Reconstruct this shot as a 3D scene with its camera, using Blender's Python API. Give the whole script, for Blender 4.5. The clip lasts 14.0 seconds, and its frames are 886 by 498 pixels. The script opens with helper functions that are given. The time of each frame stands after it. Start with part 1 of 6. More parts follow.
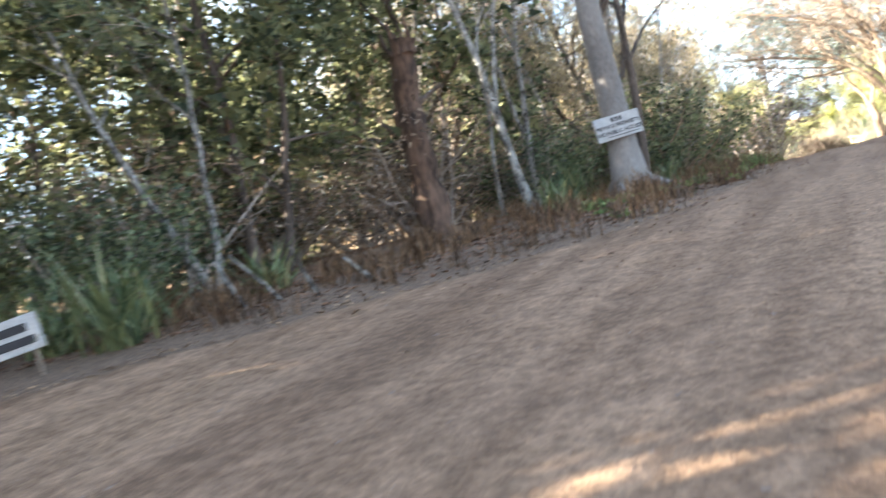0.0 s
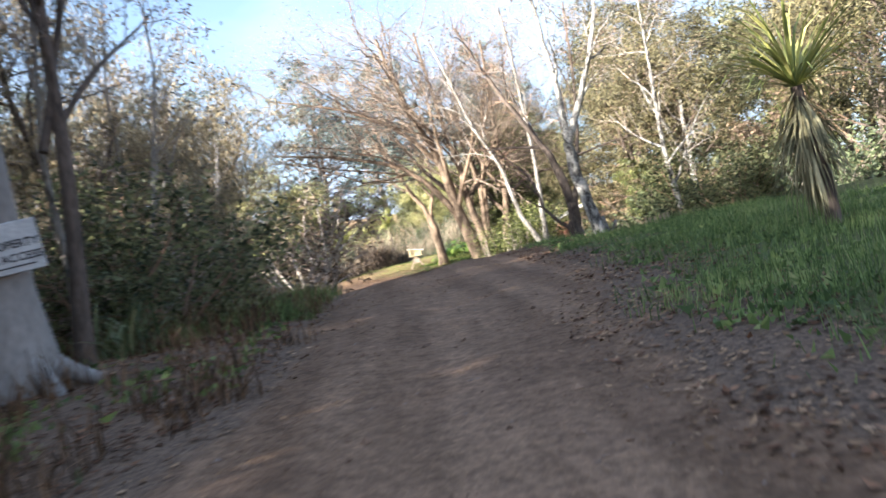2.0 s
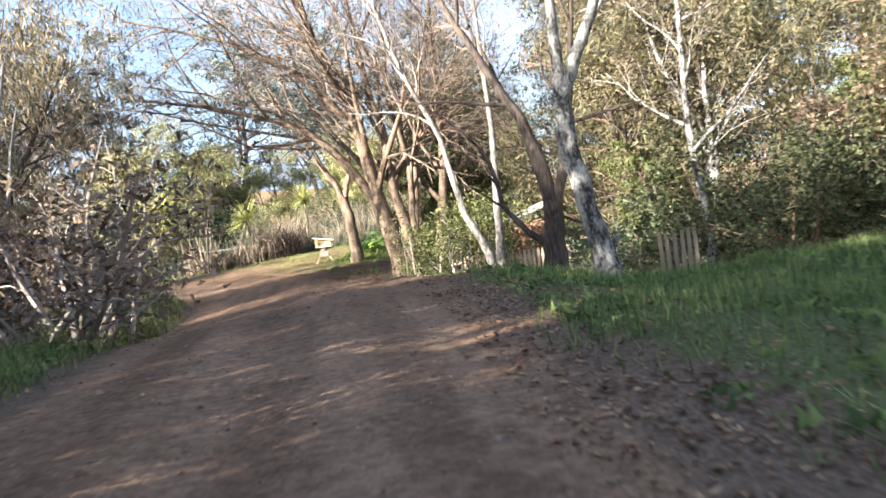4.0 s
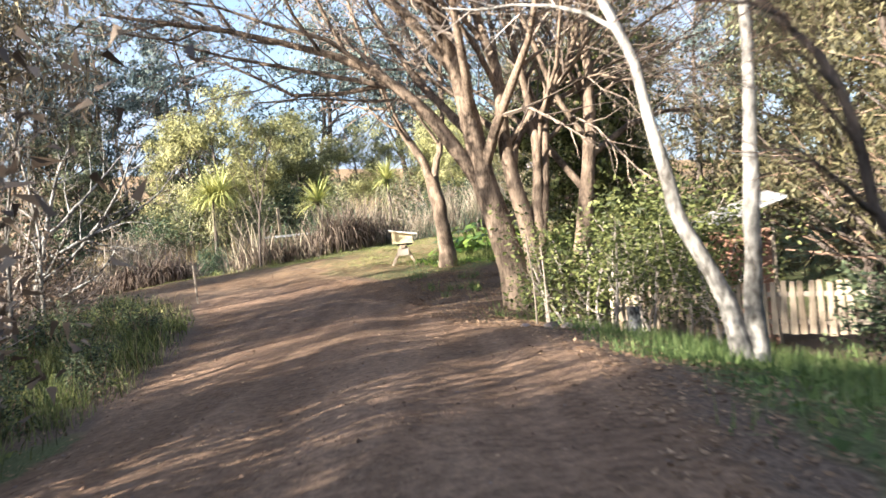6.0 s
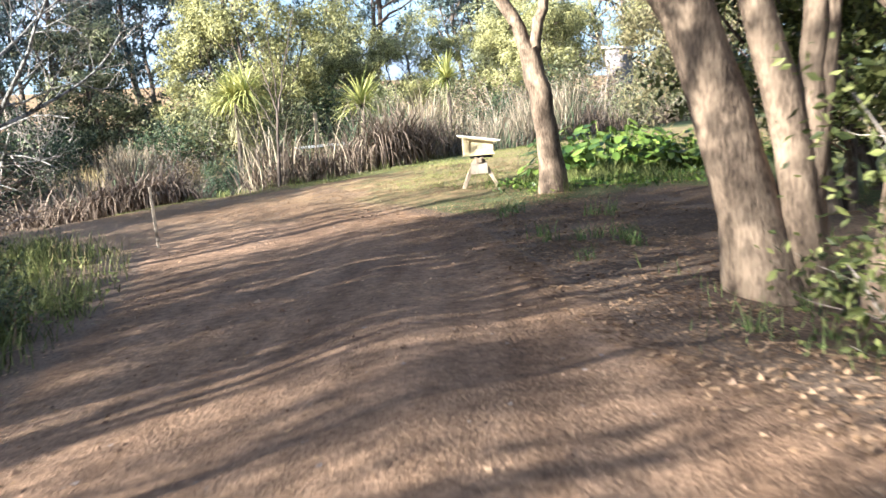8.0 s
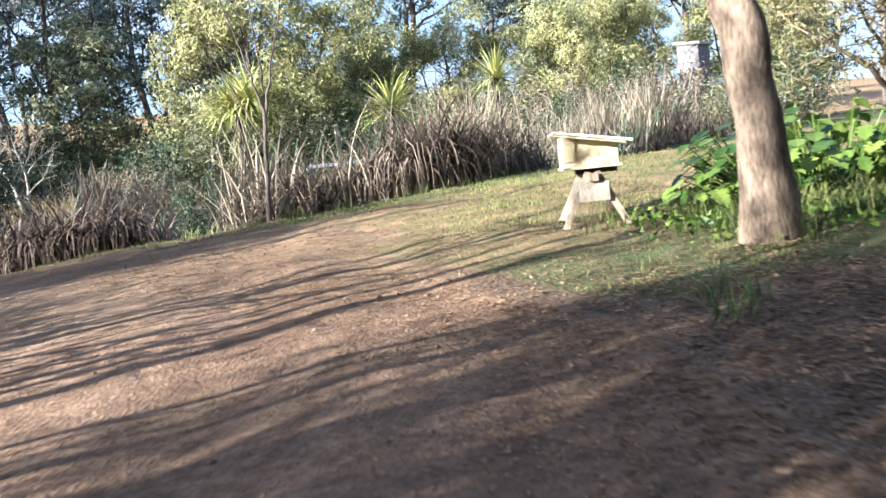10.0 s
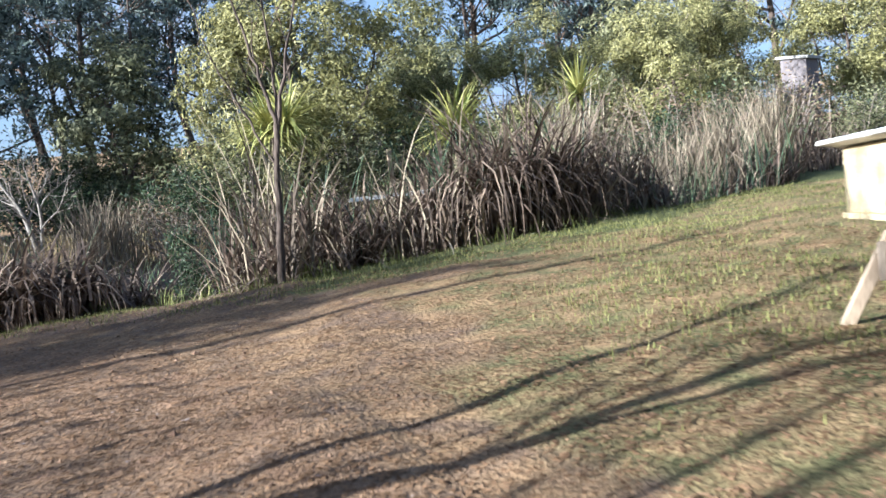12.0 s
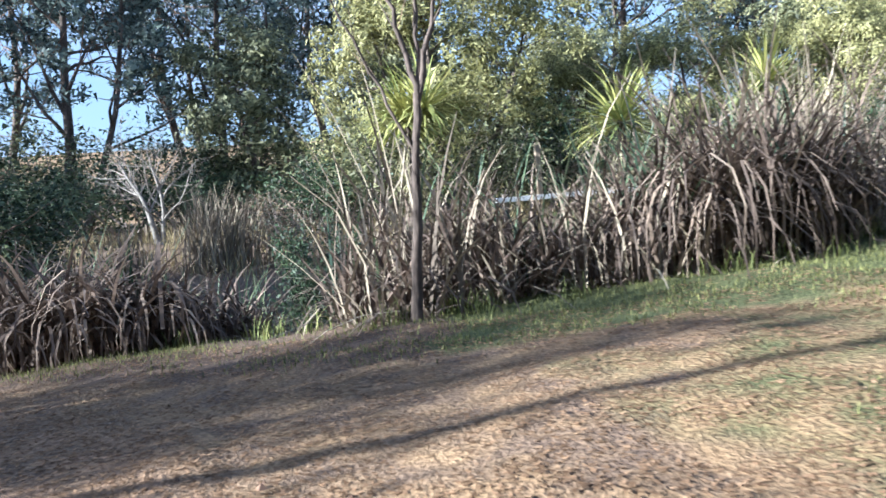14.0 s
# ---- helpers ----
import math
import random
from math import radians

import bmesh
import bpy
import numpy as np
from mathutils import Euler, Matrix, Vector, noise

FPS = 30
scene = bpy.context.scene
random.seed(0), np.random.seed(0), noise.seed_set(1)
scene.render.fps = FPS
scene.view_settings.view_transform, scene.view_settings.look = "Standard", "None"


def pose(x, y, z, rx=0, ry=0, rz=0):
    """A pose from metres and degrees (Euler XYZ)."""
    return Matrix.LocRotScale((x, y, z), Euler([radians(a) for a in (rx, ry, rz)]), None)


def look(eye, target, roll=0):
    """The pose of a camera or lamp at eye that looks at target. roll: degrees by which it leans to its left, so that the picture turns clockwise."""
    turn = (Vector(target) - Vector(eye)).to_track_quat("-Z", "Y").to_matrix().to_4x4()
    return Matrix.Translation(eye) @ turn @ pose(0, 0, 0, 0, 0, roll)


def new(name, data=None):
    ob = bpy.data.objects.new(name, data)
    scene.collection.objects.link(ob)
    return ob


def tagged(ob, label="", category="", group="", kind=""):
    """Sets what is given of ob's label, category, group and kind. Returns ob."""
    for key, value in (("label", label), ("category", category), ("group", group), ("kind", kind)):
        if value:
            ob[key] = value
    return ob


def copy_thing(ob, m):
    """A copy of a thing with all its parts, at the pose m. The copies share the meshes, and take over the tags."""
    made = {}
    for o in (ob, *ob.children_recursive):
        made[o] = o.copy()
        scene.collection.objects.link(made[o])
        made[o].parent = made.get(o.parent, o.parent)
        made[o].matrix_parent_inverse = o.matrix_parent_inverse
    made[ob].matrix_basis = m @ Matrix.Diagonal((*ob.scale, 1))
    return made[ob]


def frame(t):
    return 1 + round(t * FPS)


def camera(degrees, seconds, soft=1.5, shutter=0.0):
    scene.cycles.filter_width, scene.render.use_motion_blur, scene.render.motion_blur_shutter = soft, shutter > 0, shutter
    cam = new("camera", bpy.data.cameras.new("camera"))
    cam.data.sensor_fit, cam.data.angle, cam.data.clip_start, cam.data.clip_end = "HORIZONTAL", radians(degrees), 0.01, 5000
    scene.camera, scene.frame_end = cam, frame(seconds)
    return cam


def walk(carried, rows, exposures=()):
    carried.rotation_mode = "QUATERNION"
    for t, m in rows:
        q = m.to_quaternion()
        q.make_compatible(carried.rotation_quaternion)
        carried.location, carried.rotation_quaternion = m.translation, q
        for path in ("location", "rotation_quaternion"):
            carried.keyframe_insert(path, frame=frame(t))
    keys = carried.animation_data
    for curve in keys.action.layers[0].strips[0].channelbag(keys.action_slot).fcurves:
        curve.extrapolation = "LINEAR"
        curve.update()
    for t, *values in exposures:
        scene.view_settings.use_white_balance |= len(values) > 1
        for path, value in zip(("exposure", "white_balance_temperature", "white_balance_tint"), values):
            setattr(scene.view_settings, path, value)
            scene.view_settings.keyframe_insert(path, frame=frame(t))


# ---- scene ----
cam = camera(51.0, 14.0, shutter=0.35)
METRES, EYE, TILT, LEAN, TURN = 52.0, 1.1, 1.5, 12.8, 0.0
ROWS = [
    (0.0, 0.0, 0.0, 0.0, 0.0, 0.0, -0.0),
    (0.5, 0.0076, 0.0384, 0.0051, -7.94, 1.98, -0.01),
    (1.0, 0.0197, 0.0758, 0.011, -15.24, 3.31, 0.1),
    (1.5, 0.0364, 0.1115, 0.0188, -21.14, 5.05, 0.1),
    (2.0, 0.056, 0.1474, 0.027, -26.38, 5.74, -0.3),
    (2.5, 0.0782, 0.1856, 0.035, -30.48, 5.84, -1.91),
    (5.0, 0.1875, 0.384, 0.0692, -29.21, 3.99, -6.29),
    (5.5, 0.2042, 0.4241, 0.0744, -27.15, 3.63, -6.69),
    (6.0, 0.219, 0.4612, 0.0787, -25.55, 3.07, -6.87),
    (6.5, 0.2341, 0.5016, 0.082, -24.44, 1.34, -6.85),
    (7.0, 0.2472, 0.5394, 0.0833, -23.63, -0.59, -7.53),
    (7.5, 0.2614, 0.5781, 0.0848, -22.97, -2.2, -7.42),
    (8.0, 0.2749, 0.6157, 0.0856, -22.32, -2.59, -7.52),
    (10.5, 0.3294, 0.7837, 0.0927, -19.36, -1.38, -6.41),
    (11.0, 0.3365, 0.81, 0.0945, -18.55, -1.07, -6.52),
    (11.5, 0.342, 0.8326, 0.0962, -17.54, -0.35, -6.48),
    (12.0, 0.3467, 0.8545, 0.0976, -16.57, -0.19, -6.84),
    (12.5, 0.3502, 0.8736, 0.0988, -15.14, -0.39, -6.99),
    (13.0, 0.3517, 0.8896, 0.0995, -13.34, -0.63, -7.77),
    (13.5, 0.3526, 0.9057, 0.0999, -11.03, -0.99, -8.48),
    (14.0, 0.3527, 0.9205, 0.1003, -8.6, -1.42, -8.8),
]
walk(cam, [(t, pose(0, 0, EYE, TILT, LEAN, TURN) @ pose(METRES * x, METRES * y, METRES * z, 90 + pitch, roll, yaw)) for t, x, y, z, yaw, pitch, roll in ROWS],
     exposures=[(0.0, 4.05, 5800, 5), (0.5, 3.8, 5750, 6), (1.2, 3.07, 5550, 8), (1.8, 2.83, 5550, 9), (2.7, 2.8, 5550, 9), (5.0, 2.78, 5580, 9), (6.5, 2.66, 5550, 8), (8.0, 2.82, 5280, 6), (10.5, 2.45, 4980, 7), (11.2, 2.02, 4930, 7), (12.0, 1.98, 4930, 8), (13.0, 2.03, 4850, 8), (13.5, 2.15, 4850, 9), (14.0, 2.3, 4700, 7)])

# ---- light ----
SUN_EL, SUN_AZ = 19.0, 261.0  # azimuth clockwise from +y: the sun stands low over the woodland
sun_way = Vector((math.sin(radians(SUN_AZ)) * math.cos(radians(SUN_EL)), math.cos(radians(SUN_AZ)) * math.cos(radians(SUN_EL)), math.sin(radians(SUN_EL))))
world = bpy.data.worlds.new("sky")
scene.world = world
world.use_nodes = True
wn = world.node_tree.nodes
sky = wn.new("ShaderNodeTexSky")
sky.sky_type, sky.sun_disc = "NISHITA", False
sky.sun_elevation, sky.sun_rotation = radians(SUN_EL), radians(SUN_AZ)
sky.air_density, sky.dust_density, sky.ozone_density = 1.0, 1.5, 1.0
# thin white cloud over part of the sky
wl = world.node_tree.links
wco, wmap, cloud, crmp, cmix = wn.new("ShaderNodeTexCoord"), wn.new("ShaderNodeMapping"), wn.new("ShaderNodeTexNoise"), wn.new("ShaderNodeMapRange"), wn.new("ShaderNodeMix")
wmap.inputs["Scale"].default_value = (1.0, 1.0, 2.6)
cloud.inputs["Scale"].default_value, cloud.inputs["Detail"].default_value = 3.2, 7
crmp.inputs[1].default_value, crmp.inputs[2].default_value, crmp.inputs[4].default_value = 0.42, 0.68, 0.75
cmix.data_type = "RGBA"
cmix.inputs[7].default_value = (3.3, 3.55, 4.0, 1)
wl.new(wco.outputs["Generated"], wmap.inputs[0])
wl.new(wmap.outputs[0], cloud.inputs["Vector"])
wl.new(cloud.outputs[0], crmp.inputs[0])
hazy, hgt, hsum = wn.new("ShaderNodeSeparateXYZ"), wn.new("ShaderNodeMapRange"), wn.new("ShaderNodeMath")
hgt.inputs[1].default_value, hgt.inputs[2].default_value, hgt.inputs[3].default_value, hgt.inputs[4].default_value = 0.0, 0.5, 0.6, 0.0  # pale haze towards the horizon
hsum.operation, hsum.use_clamp = "ADD", True
wl.new(wco.outputs["Generated"], hazy.inputs[0])
wl.new(hazy.outputs[2], hgt.inputs[0])
wl.new(hgt.outputs[0], hsum.inputs[0])
wl.new(crmp.outputs[0], hsum.inputs[1])
wl.new(hsum.outputs[0], cmix.inputs[0])
wl.new(sky.outputs[0], cmix.inputs[6])
wl.new(cmix.outputs[2], wn["Background"].inputs[0])
wn["Background"].inputs[1].default_value = 0.051
sun = new("sun", bpy.data.lights.new("sun", "SUN"))
sun.data.energy, sun.data.angle, sun.data.color = 5.0, radians(0.5), (1.0, 0.85, 0.66)
sun.matrix_world = look(sun_way * 60, (0, 0, 0))


# ---- materials ----
def material(name, dark, light, scale=4.0, rough=0.8, bump=0.3, fine=40.0, island=0.0, stretch=(1, 1, 1), translucent=0.0, spec=0.3, third=None, objrand=0.0, span=0.18):
    """Two-scale noise between two or three colours, with grain, bump and some change from piece to piece."""
    m = bpy.data.materials.new(name)
    m.use_nodes = True
    n, l = m.node_tree.nodes, m.node_tree.links
    bsdf = n["Principled BSDF"]
    bsdf.inputs["Roughness"].default_value = rough
    bsdf.inputs["Specular IOR Level"].default_value = spec
    tc, mp = n.new("ShaderNodeTexCoord"), n.new("ShaderNodeMapping")
    mp.inputs["Scale"].default_value = stretch
    l.new(tc.outputs["Object"], mp.inputs[0])
    big, small = n.new("ShaderNodeTexNoise"), n.new("ShaderNodeTexNoise")
    big.inputs["Scale"].default_value, big.inputs["Detail"].default_value = scale, 6
    small.inputs["Scale"].default_value, small.inputs["Detail"].default_value = fine, 4
    l.new(mp.outputs[0], big.inputs["Vector"])
    l.new(mp.outputs[0], small.inputs["Vector"])
    mix = n.new("ShaderNodeMath")
    mix.operation = "MULTIPLY_ADD"
    mix.inputs[1].default_value = 0.45
    l.new(small.outputs[0], mix.inputs[0])
    half = n.new("ShaderNodeMath")
    half.operation = "MULTIPLY"
    half.inputs[1].default_value = 0.55
    l.new(big.outputs[0], half.inputs[0])
    l.new(half.outputs[0], mix.inputs[2])
    fac = mix.outputs[0]
    if island or objrand:
        src = n.new("ShaderNodeNewGeometry").outputs["Random Per Island"] if island else n.new("ShaderNodeObjectInfo").outputs["Random"]
        a = n.new("ShaderNodeMath")
        a.operation = "MULTIPLY_ADD"
        a.inputs[1].default_value = island or objrand
        l.new(src, a.inputs[0])
        b = n.new("ShaderNodeMath")
        b.operation = "SUBTRACT"
        b.inputs[1].default_value = (island or objrand) / 2
        l.new(fac, b.inputs[0])
        l.new(b.outputs[0], a.inputs[2])
        fac = a.outputs[0]
    ramp = n.new("ShaderNodeValToRGB")
    e = ramp.color_ramp.elements
    e[0].position, e[0].color = 0.5 - span, (*dark, 1)
    e[1].position, e[1].color = 0.5 + span, (*light, 1)
    if third:
        x = e.new(0.9)
        x.color = (*third, 1)
    l.new(fac, ramp.inputs[0])
    l.new(ramp.outputs[0], bsdf.inputs["Base Color"])
    if bump:
        bp = n.new("ShaderNodeBump")
        bp.inputs["Strength"].default_value, bp.inputs["Distance"].default_value = bump, 0.03
        l.new(mix.outputs[0], bp.inputs["Height"])
        l.new(bp.outputs[0], bsdf.inputs["Normal"])
    if translucent:
        tr, ms = n.new("ShaderNodeBsdfTranslucent"), n.new("ShaderNodeMixShader")
        l.new(ramp.outputs[0], tr.inputs[0])
        ms.inputs[0].default_value = translucent
        l.new(bsdf.outputs[0], ms.inputs[1])
        l.new(tr.outputs[0], ms.inputs[2])
        l.new(ms.outputs[0], n["Material Output"].inputs[0])
    return m


def leaf(name, dark, light, third=None, translucent=0.28, rough=0.55, vary=0.55, spec=0.3):
    return material(name, dark, light, 0.6, rough, 0, 3.0, island=vary, translucent=translucent, third=third, spec=spec)


BARK_GUM = material("smooth_grey_bark", (0.13, 0.115, 0.105), (0.29, 0.27, 0.25), 1.6, 0.85, 0.25, 30, stretch=(1, 1, 0.35))
# the narrow span mottles the furrowed bark and also paints in patches of shadow
BARK_BROWN = material("furrowed_brown_bark", (0.05, 0.034, 0.023), (0.27, 0.198, 0.138), 6.0, 0.9, 1.0, 40, stretch=(1, 1, 0.3), span=0.13)
BARK_SNAG = material("rotten_red_brown_bark", (0.022, 0.015, 0.011), (0.15, 0.095, 0.066), 5, 0.9, 1.0, 18, stretch=(1, 1, 0.3), span=0.11)
BARK_DARK = material("dark_bark", (0.03, 0.023, 0.018), (0.145, 0.112, 0.09), 4, 0.9, 0.9, 28, stretch=(1, 1, 0.3), span=0.13)
BARK_LICHEN = material("grey_lichen_bark", (0.035, 0.031, 0.027), (0.34, 0.325, 0.295), 7, 0.9, 1.0, 30, stretch=(1, 1, 0.6), span=0.09)
BARK_WHITE = material("pale_lichen_bark", (0.05, 0.043, 0.035), (0.33, 0.305, 0.27), 2.8, 0.85, 0.5, 22, stretch=(1, 1, 0.5), span=0.13)
TWIG_GOLD = material("golden_brown_twigs", (0.105, 0.08, 0.064), (0.31, 0.24, 0.18), 1, 0.9, 0, 6, island=0.4)
TWIG_GREY = material("grey_twigs", (0.16, 0.13, 0.11), (0.42, 0.36, 0.31), 1, 0.9, 0, 6, island=0.4)
TWIG_BROWN = material("brown_twigs", (0.10, 0.065, 0.045), (0.34, 0.22, 0.15), 1, 0.9, 0, 6, island=0.4)
LEAF_DARK = leaf("dark_evergreen_leaves", (0.03, 0.04, 0.018), (0.20, 0.21, 0.10), (0.33, 0.31, 0.16), 0.45)
LEAF_MID = leaf("green_leaves", (0.026, 0.038, 0.019), (0.145, 0.175, 0.088), (0.25, 0.26, 0.13))
LEAF_DEEP = leaf("deep_green_leaves", (0.016, 0.028, 0.014), (0.07, 0.105, 0.05), (0.13, 0.17, 0.07), 0.2)
LEAF_PALE = leaf("pale_willow_leaves", (0.11, 0.11, 0.045), (0.42, 0.40, 0.165), (0.60, 0.55, 0.28), 0.38)
LEAF_FAR = leaf("sunlit_grey_green_leaves", (0.05, 0.058, 0.03), (0.26, 0.265, 0.135), (0.42, 0.40, 0.23), 0.35)
LEAF_YELLOW = leaf("yellow_green_leaves", (0.035, 0.045, 0.012), (0.19, 0.205, 0.065), (0.33, 0.32, 0.12))
LEAF_OLIVE = leaf("olive_beige_leaves", (0.045, 0.042, 0.022), (0.20, 0.175, 0.088), (0.29, 0.25, 0.14), 0.34)
LEAF_GUM = leaf("blue_green_gum_leaves", (0.026, 0.04, 0.038), (0.19, 0.24, 0.215), (0.34, 0.385, 0.31), 0.34)
LEAF_FEATHER = leaf("feathery_olive_brown_leaves", (0.085, 0.07, 0.04), (0.35, 0.285, 0.165), (0.52, 0.43, 0.26), 0.34)
LEAF_BROWN = leaf("russet_dry_leaves", (0.06, 0.042, 0.028), (0.27, 0.195, 0.13), (0.38, 0.29, 0.20))
LEAF_SWORD = leaf("sword_leaves", (0.17, 0.20, 0.055), (0.48, 0.46, 0.15), (0.62, 0.57, 0.25), 0.2)
LEAF_FLAX = leaf("flax_blades", (0.055, 0.08, 0.035), (0.21, 0.24, 0.11), (0.42, 0.38, 0.21), 0.2)
LEAF_DEAD = leaf("dead_hanging_leaves", (0.12, 0.11, 0.06), (0.38, 0.34, 0.20), None, 0.1, 0.85)
LEAF_BIG = leaf("glossy_broad_leaves", (0.045, 0.085, 0.016), (0.19, 0.265, 0.048), (0.32, 0.36, 0.08), 0.28, 0.35)
GRASS = leaf("grass_blades", (0.065, 0.10, 0.03), (0.23, 0.30, 0.095), (0.36, 0.36, 0.16), 0.35, 0.7)
GRASS_VERGE = leaf("olive_verge_grass", (0.045, 0.056, 0.018), (0.25, 0.275, 0.085), (0.42, 0.38, 0.16), 0.34, 0.7)
GRASS_LAWN = leaf("short_lawn_grass", (0.08, 0.088, 0.028), (0.26, 0.265, 0.085), (0.40, 0.37, 0.15), 0.3, 0.7)
GRASS_DRY = leaf("dry_grass_blades", (0.16, 0.12, 0.055), (0.38, 0.31, 0.16), None, 0.2, 0.85)
REED = leaf("dead_reed_stems", (0.08, 0.058, 0.044), (0.235, 0.176, 0.134), (0.40, 0.31, 0.225), 0.24, 0.85, 0.65)
REED_STRAW = leaf("straw_reed_stems", (0.12, 0.095, 0.07), (0.34, 0.285, 0.20), (0.52, 0.45, 0.33), 0.1, 0.85)
REED_GREEN = leaf("green_reed_blades", (0.035, 0.06, 0.036), (0.13, 0.175, 0.09), (0.27, 0.28, 0.15), 0.2, 0.6)
LITTER = leaf("fallen_leaves", (0.115, 0.07, 0.042), (0.36, 0.237, 0.143), (0.54, 0.37, 0.235), 0.1, 0.95, spec=0.05)
LITTER_RED = leaf("reddish_fallen_leaves", (0.065, 0.036, 0.023), (0.25, 0.138, 0.085), (0.42, 0.26, 0.165), 0.1, 0.95, spec=0.05)
BRACKEN = leaf("dry_bracken_fronds", (0.05, 0.032, 0.02), (0.205, 0.126, 0.07), (0.37, 0.25, 0.15), 0.2, 0.9, spec=0.1)
# white sign paint greyed: the shade on the boards is put into its colour
PAINT_SIGN = material("shaded_sign_paint", (0.30, 0.30, 0.30), (0.50, 0.50, 0.49), 5, 0.6, 0.1, 40)
LITTER_TAN = leaf("tan_fallen_leaves", (0.13, 0.08, 0.045), (0.335, 0.212, 0.12), (0.46, 0.31, 0.18), 0.1, 0.95, spec=0.05)
TIMBER = material("weathered_timber", (0.15, 0.112, 0.075), (0.39, 0.31, 0.225), 6, 0.85, 0.4, 60, stretch=(1, 1, 0.2), objrand=0.35)
TIMBER_OLD = material("old_grey_timber", (0.10, 0.08, 0.06), (0.30, 0.25, 0.20), 6, 0.9, 0.5, 60, stretch=(1, 1, 0.2), objrand=0.3)
PAINT_CREAM = material("cream_paint", (0.40, 0.32, 0.18), (0.64, 0.55, 0.36), 5, 0.6, 0.15, 50, objrand=0.2)
PAINT_WHITE = material("white_paint", (0.55, 0.54, 0.52), (0.80, 0.79, 0.76), 7, 0.6, 0.1, 50)
BLACK = material("black_paint", (0.015, 0.015, 0.018), (0.04, 0.04, 0.045), 9, 0.6, 0, 60)
GREY_PAINT = material("faded_grey_paint", (0.34, 0.28, 0.18), (0.46, 0.38, 0.25), 9, 0.7, 0, 60)
BRICK_RED = material("worn_red_boards", (0.22, 0.11, 0.07), (0.42, 0.24, 0.16), 5, 0.85, 0.4, 40, objrand=0.3)
TIN = material("weathered_tin", (0.20, 0.19, 0.18), (0.42, 0.40, 0.38), 3, 0.5, 0.1, 30)
STONE = material("grey_stone", (0.16, 0.12, 0.10), (0.36, 0.29, 0.25), 5, 0.9, 0.6, 30, objrand=0.3)
HUT_GREY = material("faded_grey_boards", (0.10, 0.088, 0.092), (0.20, 0.18, 0.185), 4, 0.8, 0.2, 40, stretch=(1, 1, 0.2))


